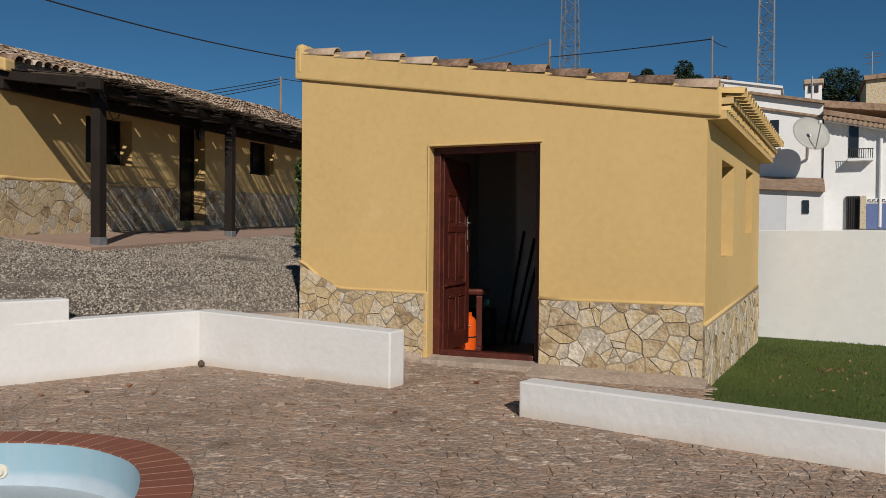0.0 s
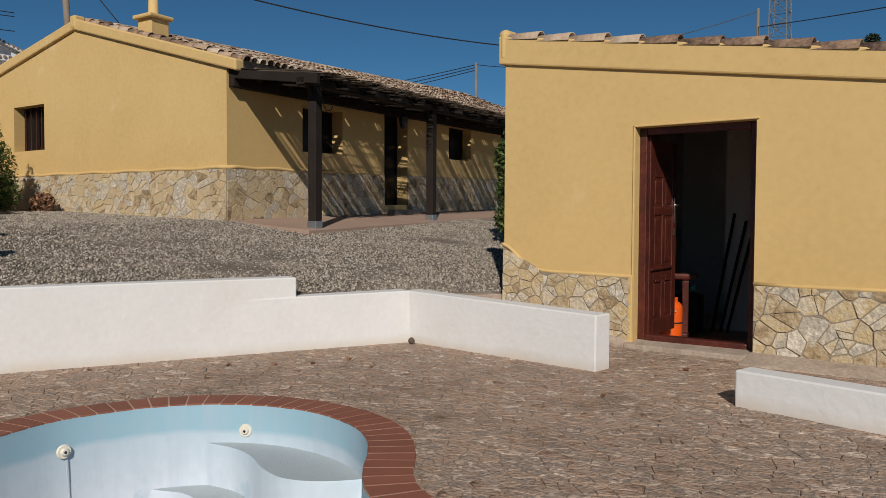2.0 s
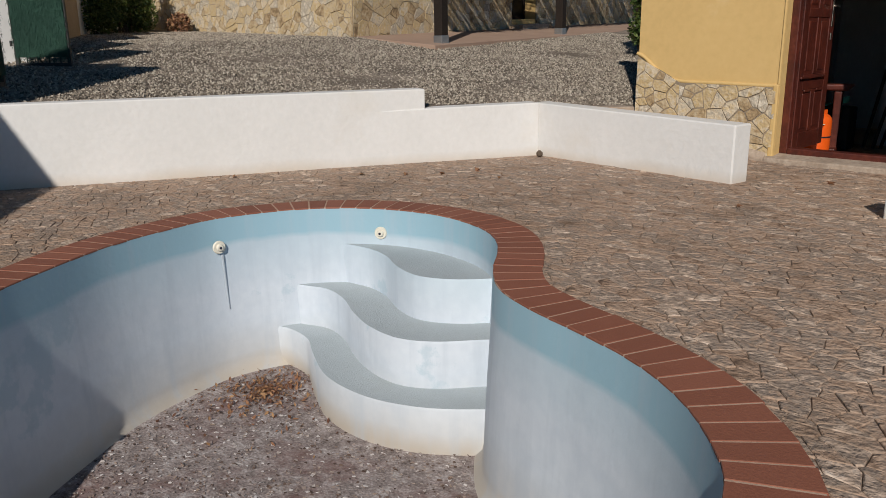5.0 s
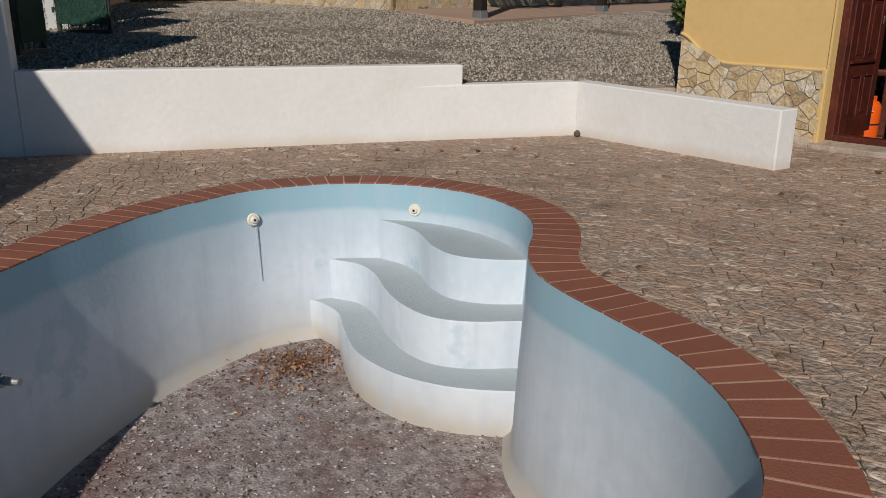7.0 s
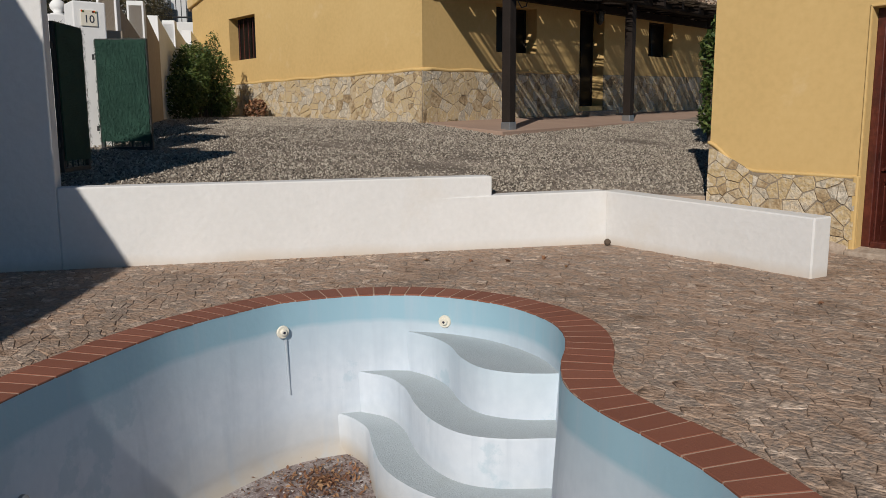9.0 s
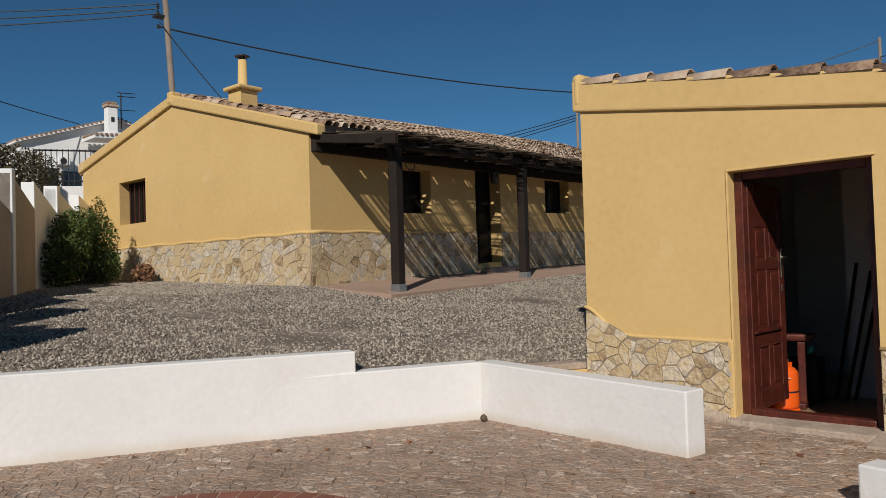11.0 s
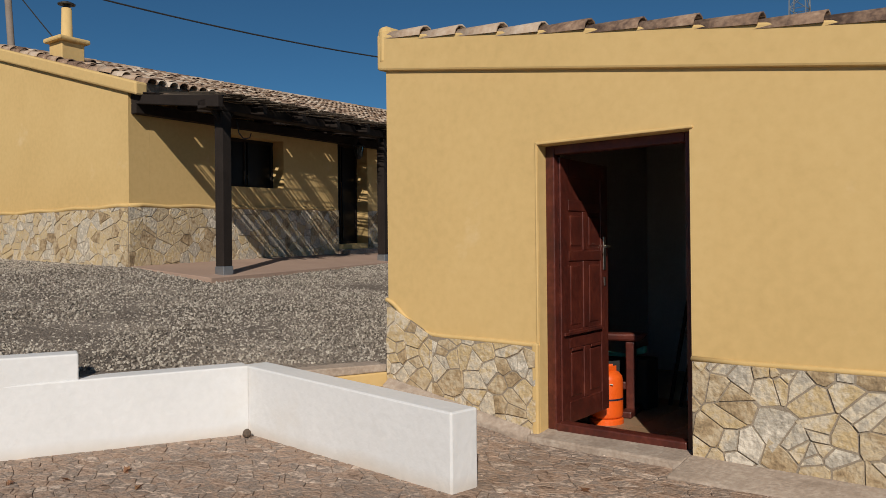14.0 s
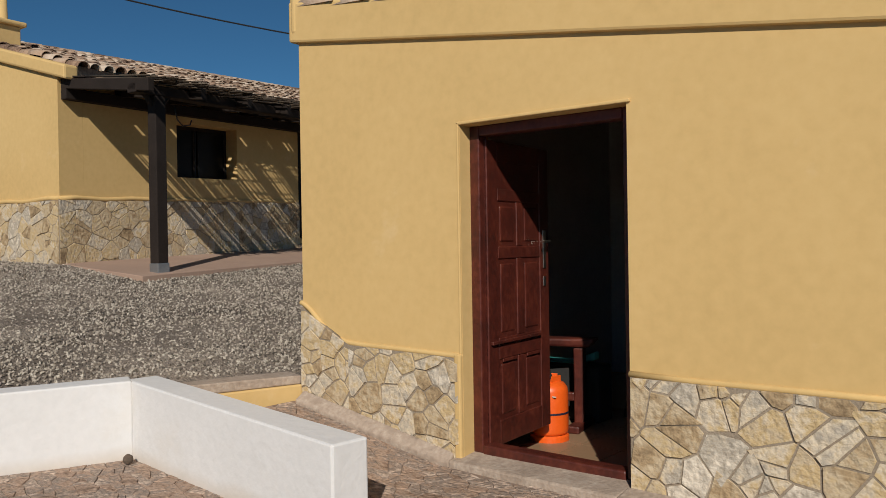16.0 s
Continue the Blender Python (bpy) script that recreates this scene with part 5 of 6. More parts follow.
# shrubs and trees
def shrub(name, spots, base, count, size, mat, label, seed, stems=7, category="shrub"):
    ob = thing(name, label, category)
    rnd = random.Random(seed)
    bm = bmesh.new()
    for _ in range(stems):
        if category == "shrub":
            bm = bmesh.new()
        c, r = rnd.choice(spots)
        tip = Vector(c) + Vector((rnd.uniform(-0.5, 0.5) * r[0], rnd.uniform(-0.5, 0.5) * r[1], rnd.uniform(0, 0.8) * r[2]))
        root = Vector(base) + Vector((rnd.uniform(-0.12, 0.12), rnd.uniform(-0.12, 0.12), 0))
        mid = root.lerp(tip, 0.5) + Vector((rnd.uniform(-0.1, 0.1), rnd.uniform(-0.1, 0.1), 0.1))
        th = 0.02 * max(1, r[2])
        tube(bm, [root, mid, tip], [th, th * 0.7, th * 0.25], 6)
        if category == "shrub":
            part("stem", bm, BARK, ob)
    if category != "shrub":
        part("trunk", bm, BARK, ob)
    v, f = leaf_cloud(spots, count, size, seed)
    tagged(raw_mesh("foliage" if category == "shrub" else "crown", v, f, mat, ob), kind="stuff")
    return ob


shrub("shrub", [((-15.9, 5.78, 1.75), (0.5, 0.38, 0.5)), ((-16.4, 6.12, 2.05), (0.6, 0.4, 0.75)), ((-17.1, 6.55, 2.15), (0.6, 0.45, 0.8)), ((-17.2, 7.0, 2.1), (0.5, 0.4, 0.75)), ((-17.2, 7.0, 2.8), (0.2, 0.2, 0.4)), ((-16.9, 6.9, 1.7), (0.6, 0.4, 0.4))],
      (-16.8, 6.6, 1.3), 15000, 0.036, LEAF_GREEN, "bushy green shrub beside the house wall", 71, 14)
shrub("dry_plant", [((-16.7, 7.72, 1.5), (0.45, 0.2, 0.24))], (-16.7, 7.72, 1.3), 500, 0.05, LEAF_DRY, "low dried brown plant by the plinth", 72)
shrub("shrub", [((-7.72, 11.55, 2.30), (0.27, 0.3, 0.42)), ((-7.66, 11.6, 2.70), (0.18, 0.2, 0.3)), ((-7.72, 11.55, 1.75), (0.24, 0.26, 0.4)), ((-7.7, 11.5, 1.25), (0.28, 0.28, 0.3))], (-7.68, 11.55, 0.85), 2600, 0.05, LEAF_GREEN, "tall green shrub behind the hut", 73)

# ---- poles and cables ----
def pole(name, base, top, r0, r1, label):
    ob = thing(name, label, "utility pole")
    bm = bmesh.new()
    tube(bm, [base, top], [r0, r1], 12)
    part("shaft", bm, POLE_WOOD, ob, smooth=True)
    return ob


p1 = pole("utility_pole", (-21.3, 5.95, -0.3), (-21.45, 5.92, 11.0), 0.105, 0.09, "pale weathered utility pole with a junction box")
bm = bmesh.new()
block(bm, (-21.24, 5.93, 5.02), (-21.04, 6.15, 5.44), bevel=0.02)
part("junction_box", bm, WHITE_FAR, p1, "white junction box")
p2 = pole("utility_pole", (-21.7, 11.15, 0.5), (-21.96, 10.73, 9.6), 0.10, 0.08, "leaning dark utility pole behind the roof")
bm = bmesh.new()
block(bm, (-22.2, 10.45, 8.95), (-21.9, 10.75, 9.02), bevel=0.01)
part("crossarm", bm, BLACK_IRON, p2)
for z in (8.6, 9.0, 9.2):
    bm = bmesh.new()
    lathe(bm, [(0.03, 0), (0.05, 0.03), (0.03, 0.07), (0.045, 0.09), (0.02, 0.12)], (-21.93, 10.5, z), 8)
    part("insulator", bm, BLACK_IRON, p2)


def cable(a, b, sag, r=0.016):
    ob_name = "overhead_cable"
    bm = bmesh.new()
    a, b = Vector(a), Vector(b)
    n = 24
    tube(bm, [a.lerp(b, k / n) - Vector((0, 0, sag * 4 * k / n * (1 - k / n))) for k in range(n + 1)], r, 5)
    tagged(link_mesh(ob_name, bm, BLACK_IRON), "thin black overhead cable", "cable", group="overhead cables")


end_pole = pole("utility_pole", (-18.0, 31.4, 0.0), (-18.0, 31.4, 8.95), 0.12, 0.09, "dark utility pole hidden behind the hut")
cable((-21.97, 10.55, 8.66), (-18.0, 31.4, 8.80), 0.55, 0.026)
for k in range(3):
    cable((-21.97, 10.55, 9.05 + 0.14 * k), (-40, -4.0 - k, 10.6 + 0.2 * k), 0.5, 0.018)
cable((-21.95, 10.55, 8.80), (-20.75, 11.95, 6.4), 0.05, 0.016)
cable((-29.9, 1.0, 9.62), (-37.85, 13.85, 8.70), 0.2, 0.022)
pole("utility_pole", (-29.9, 1.0, -0.35), (-29.9, 1.0, 9.75), 0.12, 0.1, "utility pole across the street")
thin = pole("utility_pole", (-26.45, 36.45, 0.0), (-26.46, 36.44, 10.0), 0.09, 0.07, "thin pale pole far behind the roof")
for k, z in enumerate((9.9, 9.75, 9.6)):
    cable((-26.46, 36.44, z), (-48.0, 37.0, 9.6 - 0.4 * k), 0.3, 0.025)
cable((-26.46, 36.44, 9.9), (-21.5, 36.2, 9.2), 0.1, 0.02)
far = pole("utility_pole", (-17.4, 57.5, 0.0), (-17.41, 57.46, 16.0), 0.12, 0.1, "thin pole far behind the hut")
street_mast = pole("antenna_mast", (-4.05, 39.84, -0.35), (-4.05, 39.84, 10.9), 0.05, 0.04, "dark metal mast on a rooftop")
cable((-17.41, 57.46, 14.7), (-4.05, 39.84, 10.75), 0.05, 0.03)
cable((-4.05, 39.84, 10.7), (-3.35, 39.6, 10.25), 0.05, 0.02)
cable((-17.41, 57.46, 15.8), (-31.0, 50.0, 12.8), 0.5, 0.03)

# lattice masts on the hill
def lattice_mast(base, height, w0, w1, label):
    ob = thing("lattice_mast", label, "radio mast", group="radio masts")
    base = Vector(base)
    n = 26
    corners = [(-1, -1), (1, -1), (1, 1), (-1, 1)]

    def at(c, k):
        w = w0 + (w1 - w0) * k / n
        return base + Vector((corners[c][0] * w, corners[c][1] * w, height * k / n))
    for c in range(4):
        bm = bmesh.new()
        tube(bm, [at(c, 0), at(c, n)], 0.10, 5)
        part("leg", bm, GREY_METAL, ob)
    bm = bmesh.new()
    for k in range(n):
        for c in range(4):
            d = (c + 1) % 4
            tube(bm, [at(c, k), at(d, k + 1)] if (k + c) % 2 else [at(d, k), at(c, k + 1)], 0.055, 4)
            tube(bm, [at(c, k), at(d, k)], 0.05, 4)
    part("lattice", bm, GREY_METAL, ob)


lattice_mast((-32.0, 115.7, -0.4), 46.4, 1.75, 0.8, "grey steel lattice radio mast far away")
lattice_mast((-4.6, 110.0, -0.4), 48.4, 1.15, 0.75, "slender grey steel lattice mast far away")

# ---- white house up the street ----
up = thing("street_house", "white house with tiled roof up the street", "house")
HX = -38.0


def front(points, name, mat, d0, d1, parent, label=""):
    bm = bmesh.new()
    ring = [[bm.verts.new((HX + d, py, pz)) for py, pz in points] for d in (d0, d1)]
    n = len(points)
    for k in range(n):
        m = (k + 1) % n
        bm.faces.new((ring[0][k], ring[0][m], ring[1][m], ring[1][k]))
    bm.faces.new(ring[0])
    bm.faces.new(ring[1])
    return part(name, bm, mat, parent, label)


front([(11.4, 0.0), (17.6, 0.0), (17.6, 8.42), (15.6, 9.06), (11.4, 7.70)], "wall", WHITE_FAR, -7.0, 0.0, up)
front([(11.1, 7.61), (15.6, 9.08), (17.9, 8.34), (17.9, 8.42), (15.6, 9.17), (11.1, 7.70)], "roof", WHITE_FAR, -7.1, 0.25, up, "white rendered verge under the tiles")
for k in range(34):                # rounded tiles along the verge
    py = 11.15 + 0.20 * k
    pz = 7.72 + 0.327 * (py - 11.15) if py < 15.6 else 9.175 - 0.325 * (py - 15.6)
    bm = bmesh.new()
    tube(bm, [(HX + 0.27, py, pz), (HX - 7.0, py, pz)], 0.065, 6)
    part("roof_tile", bm, TILE_REST, up)
front([(13.9, 7.86), (16.6, 8.02), (16.6, 8.16), (15.0, 8.20), (13.9, 7.99)], "porch_roof", WHITE_FAR, 0.26, 1.8, up)
for k in range(12):
    bm = bmesh.new()
    tube(bm, [(HX + 0.26, 13.98 + 0.22 * k, 8.08 + 0.012 * k), (HX + 1.85, 13.98 + 0.22 * k, 8.02 + 0.012 * k)], 0.07, 6)
    part("porch_tile", bm, TILE_REST, up)
bm = bmesh.new()
block(bm, (HX + 0.27, 14.90, 7.9), (HX + 0.75, 15.36, 9.56), None, 0.02)
stack = part("chimney", bm, WHITE_FAR, up)
bm = bmesh.new()
block(bm, (HX + 0.20, 14.83, 9.562), (HX + 0.82, 15.43, 9.68), None, 0.03)
part("chimney_cap", bm, TILE_REST, stack)
for py in (14.92, 15.08, 15.24):
    bm = bmesh.new()
    tube(bm, [(HX + 0.2, py, 9.73), (HX + 0.82, py, 9.73)], 0.08, 7)
    part("cap_tile", bm, TILE_REST, stack)
# black slab stands for the shade in the flue mouth
bm = bmesh.new()
block(bm, (HX + 0.751, 15.05, 8.86), (HX + 0.765, 15.20, 9.08), None)
part("flue_opening", bm, BLACK_IRON, stack, "dark flue opening")
for y0, z0, w, h in ((12.15, 5.6, 0.75, 1.0), (13.05, 5.0, 0.85, 1.5), (14.4, 5.3, 0.7, 1.3)):
    bm = bmesh.new()
    block(bm, (HX + 0.002, y0, z0), (HX + 0.05, y0 + w, z0 + h), None)
    part("window", bm, GLASS, up)
bm = bmesh.new()
block(bm, (HX + 0.002, 12.85, 6.75), (HX + 0.35, 13.35, 7.1), None, 0.02)
unit = part("air_conditioner", bm, WHITE_FAR, up)
bm = bmesh.new()
tube(bm, [(HX + 0.351, 13.05, 6.92), (HX + 0.37, 13.05, 6.92)], 0.14, 12)
part("fan_grille", bm, BLACK_IRON, unit, "dark round fan grille")
bm = bmesh.new()
tube(bm, [(HX + 0.5, 15.62, 8.6), (HX + 0.5, 15.62, 10.35)], 0.03, 5)
for z in (9.5, 10.15, 10.32):
    tube(bm, [(HX + 0.5, 15.45, z), (HX + 0.5, 16.3, z + 0.05)], 0.02, 4)
part("tv_antenna", bm, BLACK_IRON, up)
# white wall with a black fence before it
fence = thing("iron_fence", "black wrought iron fence on a white wall", "fence")
fa, fb = Vector((-22.9, 7.0)), Vector((-22.3, 9.3))
bm = bmesh.new()
strip_wall(bm, Vector((-23.2, 5.8)), Vector((-22.0, 10.4)), 0.3, 0.6, 3.92, 4.08)
part("base_wall", bm, WHITE_FAR, fence)
bm = bmesh.new()
block(bm, (-23.25, 7.09, 3.4), (-22.91, 7.42, 5.02), bevel=0.02)
part("pier", bm, WHITE_FAR, fence)
for z in (4.12, 4.96):
    bm = bmesh.new()
    tube(bm, [(-22.9, 7.43, z), (-22.2, 10.3, z + 0.1)], 0.025, 5)
    part("rail", bm, BLACK_IRON, fence)
for k in range(22):
    s = k / 21
    bm = bmesh.new()
    x, y = -22.9 + 0.7 * s, 7.43 + 2.87 * s
    tube(bm, [(x, y, 3.9), (x, y, 5.0 + 0.1 * s)], 0.012, 5)
    part("bar", bm, BLACK_IRON, fence)
shrub("tree", [((-20.6, 5.2, 4.25), (1.0, 1.0, 0.7)), ((-20.3, 6.1, 3.95), (0.9, 0.9, 0.7)), ((-21.3, 6.9, 4.0), (0.9, 0.7, 0.7))], (-21.2, 5.2, 0.6), 9000, 0.045, LEAF_OLIVE, "brownish green tree over the street wall", 81, 9, "tree")
shrub("tree", [((-60 + 2.4 * k, 10.5 + 1.0 * k + (k % 2), 8.2 + 0.5 * (k % 3)), (1.8, 1.8, 1.2)) for k in range(4)], (-57, 12, 0), 3000, 0.28, LEAF_DARK, "dark palm-like trees far up the street", 82, 9, "tree")
bm = bmesh.new()
strip_wall(bm, Vector((-30.0, -1.0)), Vector((-25.0, 6.8)), 0.3, 0, 4.2, 4.3)
tagged(link_mesh("wall_street_far", bm, CONCRETE), "rough brown stone wall across the street", "wall", kind="structure")
bm = bmesh.new()
strip_wall(bm, Vector((-15.0, -2.0)), Vector((-13.95, 3.0)), 0.25, 0, 1.9, 1.95)
tagged(link_mesh("wall_street_low", bm, CONCRETE), "rough brown wall beside the street", "wall", kind="structure")

# ---- white village houses behind the garden wall ----
def vx(a):
    return 0.6 + (a - 1458) * 0.0175


def vz(b):
    return 5.55 - (b - 200) * 0.0192


def village_block(parent, name, a0, a1, b0, b1, y0, y1, mat, b0_right=None, label="", bevel=0.0):
    """Upright walls keep a level foot; slabs under 30 deep in the table follow their slope."""
    bm = bmesh.new()
    zr = vz(b0 if b0_right is None else b0_right)
    f = max(y0, 30) / 30
    fall = 0 if b0_right is None or b1 - b0 > 60 else b0_right - b0
    zf = vz(b1 + fall)
    hexa(bm, [(vx(a0), y0, vz(b1)), (vx(a1), y0, zf), (vx(a1), y1, zf), (vx(a0), y1, vz(b1)), (vx(a0), y0, vz(b0)), (vx(a1), y0, zr), (vx(a1), y1, zr), (vx(a0), y1, vz(b0))], bevel)
    for q in bm.verts:
        q.co.x, q.co.z = q.co.x * f, 1.26 + (q.co.z - 1.26) * f
    return part(name, bm, mat, parent, label)


GREY_RENDER = material("grey white render", [(0.52, 0.53, 0.55), (0.62, 0.63, 0.65)], 0.9, 8, 0.6, 0.3, 10)
grey_house = thing("village_house", "grey white rendered village house", "house", group="village houses")
village_block(grey_house, "wall", 1262, 1457, 147, 480, 30, 38, WHITE_FAR, 184)
village_block(grey_house, "cornice", 1262, 1457, 168, 172, 29.9, 29.998, TILE_REST, 205)
village_block(grey_house, "roof", 1255, 1459, 142, 147, 29.8, 38, TILE_REST, 179)
w = village_block(grey_house, "window", 1362, 1378, 208, 258, 29.97, 29.995, GLASS)
village_block(w, "sill", 1358, 1382, 258, 262, 29.9, 29.995, WHITE_FAR)

white_house = thing("village_house", "bright white village house with balcony window", "house", group="village houses")
village_block(white_house, "wall", 1459, 1700, 214, 480, 29.9, 38, WHITE_FAR, 262)
for k in range(26):
    bm = bmesh.new()
    a = 1460 + k * 8.5
    tube(bm, [(vx(a), 29.45, vz(212 + 0.2 * (a - 1459))), (vx(a), 30.6, vz(200 + 0.2 * (a - 1459)))], 0.075, 8)
    part("eaves_tile", bm, TILE_REST, white_house)
village_block(white_house, "roof", 1457, 1700, 196, 205, 29.6, 37, TILE_REST, 245)
village_block(white_house, "roof_rise", 1380, 1700, 168, 180, 33, 37, TILE_REST, 205)
village_block(white_house, "eaves", 1459, 1700, 209, 216, 29.55, 29.895, WHITE_FAR, 258)
w = village_block(white_house, "window", 1502, 1518, 222, 280, 29.86, 29.895, GLASS)
village_block(white_house, "shutter", 1518.5, 1530, 226, 280, 29.84, 29.895, WHITE_FAR)
bal = village_block(white_house, "balcony_slab", 1499, 1542, 284, 288, 29.45, 29.895, WHITE_FAR)
for k in range(12):
    bm = bmesh.new()
    a = 1500 + k * 3.7
    tube(bm, [(vx(a), 29.48, vz(284)), (vx(a), 29.44, vz(268))], 0.012, 5)
    part("baluster", bm, BLACK_IRON, bal)
bm = bmesh.new()
tube(bm, [(vx(1499), 29.44, vz(268)), (vx(1542), 29.44, vz(268))], 0.015, 5)
part("handrail", bm, BLACK_IRON, bal)
bm = bmesh.new()
tube(bm, [(vx(1556), 29.8, vz(242)), (vx(1556), 29.8, vz(402))], 0.05, 8)
part("downpipe", bm, WHITE_FAR, white_house)
# solid near-black block stands for the gateway's shade behind the bars
gatew = village_block(white_house, "gateway", 1499, 1521, 348, 405, 29.80, 29.895, SHADE_FILL, None, "dark barred gateway")
for k in range(6):
    bm = bmesh.new()
    tube(bm, [(vx(1500 + 4 * k), 29.77, vz(405)), (vx(1500 + 4 * k), 29.77, vz(350))], 0.012, 5)
    part("bar", bm, BLACK_IRON, gatew)
village_block(white_house, "stone_pier", 1522, 1532, 348, 405, 29.6, 29.895, STONE, None, "rough stone pier")
BLUE = material("blue painted wall", [(0.10, 0.14, 0.30), (0.13, 0.18, 0.36)], 0.8, 10, 1, 0.1, 20)
village_block(white_house, "blue_panel", 1533, 1700, 362, 405, 29.8, 29.895, BLUE, None, "blue painted dado")
frieze = village_block(white_house, "frieze", 1533, 1700, 352, 361, 29.8, 29.895, WHITE_FAR, None, "white frieze with a dark key pattern")
for k in range(14):
    a = 1535 + k * 8
    village_block(frieze, "key_mark", a, a + 5, 354, 355.5, 29.79, 29.799, INK)
    village_block(frieze, "key_mark", a, a + 1.4, 355.6, 359, 29.79, 29.799, INK)
    village_block(frieze, "key_mark", a + 3, a + 7, 357.5, 359, 29.79, 29.799, INK)

lean_to = thing("village_outbuilding", "low white outbuilding with a tiled lean-to roof", "outbuilding")
village_block(lean_to, "wall", 1330, 1395, 335, 480, 28.2, 29.9, GREY_RENDER)
village_block(lean_to, "wall_white", 1395.5, 1458, 338, 480, 28.2, 29.85, WHITE_FAR)
bm = bmesh.new()
hexa(bm, [(vx(1325), 28.0, vz(337)), (vx(1460), 28.0, vz(345)), (vx(1460), 29.85, vz(320)), (vx(1325), 29.95, vz(312)), (vx(1325), 28.0, vz(333)), (vx(1460), 28.0, vz(341)), (vx(1460), 29.85, vz(316)), (vx(1325), 29.95, vz(308))])
part("roof", bm, TILE_REST, lean_to)
village_block(lean_to, "window", 1423, 1434, 358, 380, 28.15, 28.195, GLASS)
village_block(lean_to, "door", 1331, 1343, 362, 405, 28.15, 28.195, SHADE_FILL)

# satellite dish on an arm
DISH_GREY = material("dish grey paint", [(0.34, 0.33, 0.30), (0.42, 0.41, 0.38)], 0.6, 20, 2, 0.05, 40)
dish = thing("satellite_dish", "large pale grey satellite dish on the house wall", "satellite dish")
centre = Vector((vx(1437) - 0.03, 28.6, vz(241) - 0.06))
aim = Vector((0.45, -0.75, 0.42)).normalized()
dm = aim.to_track_quat("Z", "Y").to_matrix().to_4x4()
dm.translation = centre
bm = bmesh.new()
prof = [(0.02, -0.10), (0.25, -0.085), (0.45, -0.04), (0.62, 0.02), (0.62, 0.035), (0.44, -0.02), (0.25, -0.065), (0.02, -0.08)]
rings = [[bm.verts.new(dm @ Vector((r * math.cos(2 * math.pi * i / 28), r * math.sin(2 * math.pi * i / 28), z))) for i in range(28)] for r, z in prof]
for a, b in zip(rings, rings[1:]):
    for i in range(28):
        bm.faces.new((a[i], a[(i + 1) % 28], b[(i + 1) % 28], b[i]))
part("reflector", bm, DISH_GREY, dish, smooth=True)
bm = bmesh.new()
for a in (4.7,):
    tube(bm, [dm @ Vector((0.6 * math.cos(a), 0.6 * math.sin(a), 0.03)), dm @ Vector((0, 0, 0.62))], 0.018, 5)
part("feed_arm", bm, GREY_METAL, dish)
bm = bmesh.new()
lathe(bm, [(0.05, 0), (0.06, 0.08), (0.04, 0.12)], dm @ Vector((0, 0, 0.56)), 10)
part("feed_head", bm, WHITE_FAR, dish)
bm = bmesh.new()
tube(bm, [dm @ Vector((0, 0, -0.08)), centre + Vector((-0.1, 0.5, -0.35)), (centre.x - 0.1, 29.95, centre.z - 0.7)], 0.05, 8)
part("mount", bm, WHITE_FAR, dish)

upper = thing("village_house", "white house higher up behind the roofs", "house", group="village houses")
village_block(upper, "wall", 1262, 1380, 128, 230, 36.5, 39, WHITE_FAR, 150)
village_block(upper, "parapet", 1258, 1384, 125, 129, 36.4, 39, WHITE_FAR, 147)
chim2 = thing("chimney", "white village chimney with a tiled cap", "chimney")
village_block(chim2, "shaft", 1424, 1454, 148, 200, 31.6, 32.6, WHITE_FAR)
# dark slabs painted as the shade inside the chimney's openings
village_block(chim2, "opening", 1430, 1437, 150, 162, 31.56, 31.6, SHADE_FILL)
village_block(chim2, "opening", 1441, 1448, 150, 162, 31.56, 31.6, SHADE_FILL)
village_block(chim2, "cap", 1421, 1457, 138, 147, 31.5, 32.7, TILE_REST, None, "", 0.04)
bm = bmesh.new()
tube(bm, [(vx(1436), 30.5, vz(205)), (vx(1436), 30.5, vz(128))], 0.03, 6)
tagged(link_mesh("antenna_mast", bm, GREY_METAL), "thin grey antenna mast on the roof", "antenna")
stone_house = thing("village_house", "rough stone house above the roofs", "house", group="village houses")
village_block(stone_house, "wall", 1530, 1720, 146, 230, 40, 46, STONE)
village_block(stone_house, "roof", 1526, 1730, 138, 146, 39.8, 46, TILE_REST, 128)
bm = bmesh.new()
tube(bm, [(vx(1540) * 1.36, 41, 2.0), (vx(1540) * 1.36, 41, vz(90) * 1.28)], 0.03, 5)
for b in (95, 100, 112):
    tube(bm, [(vx(1525) * 1.36, 41, vz(b) * 1.28), (vx(1556) * 1.36, 41, vz(b - 1) * 1.28)], 0.018, 4)
tagged(link_mesh("tv_antenna", bm, GREY_METAL), "grey television antenna on a roof", "antenna")
shrub("tree", [((1.6, 45, 9.1), (1.15, 1.0, 0.9)), ((0.9, 45, 8.4), (0.9, 0.9, 0.7)), ((2.2, 45, 8.3), (0.9, 0.9, 0.7))], (1.5, 45, -0.35), 6000, 0.075, LEAF_DARK, "dark leafy tree behind the roofs", 83, 9, "tree")
shrub("tree", [((-8.0, 59.5, 13.2), (0.75, 0.7, 0.9)), ((-7.5, 59.5, 12.6), (1.0, 0.7, 0.5)), ((-8.4, 59.5, 12.5), (0.8, 0.7, 0.6))], (-8.0, 59.5, -0.35), 1800, 0.12, LEAF_DARK, "dark tree on the skyline", 84, 7, "tree")
shrub("tree", [((-10.5, 59, 13.1), (0.5, 0.5, 0.5)), ((-10.3, 59, 12.6), (0.6, 0.5, 0.5))], (-10.5, 59, -0.35), 1000, 0.12, LEAF_DARK, "small dark tree on the skyline", 85, 6, "tree")
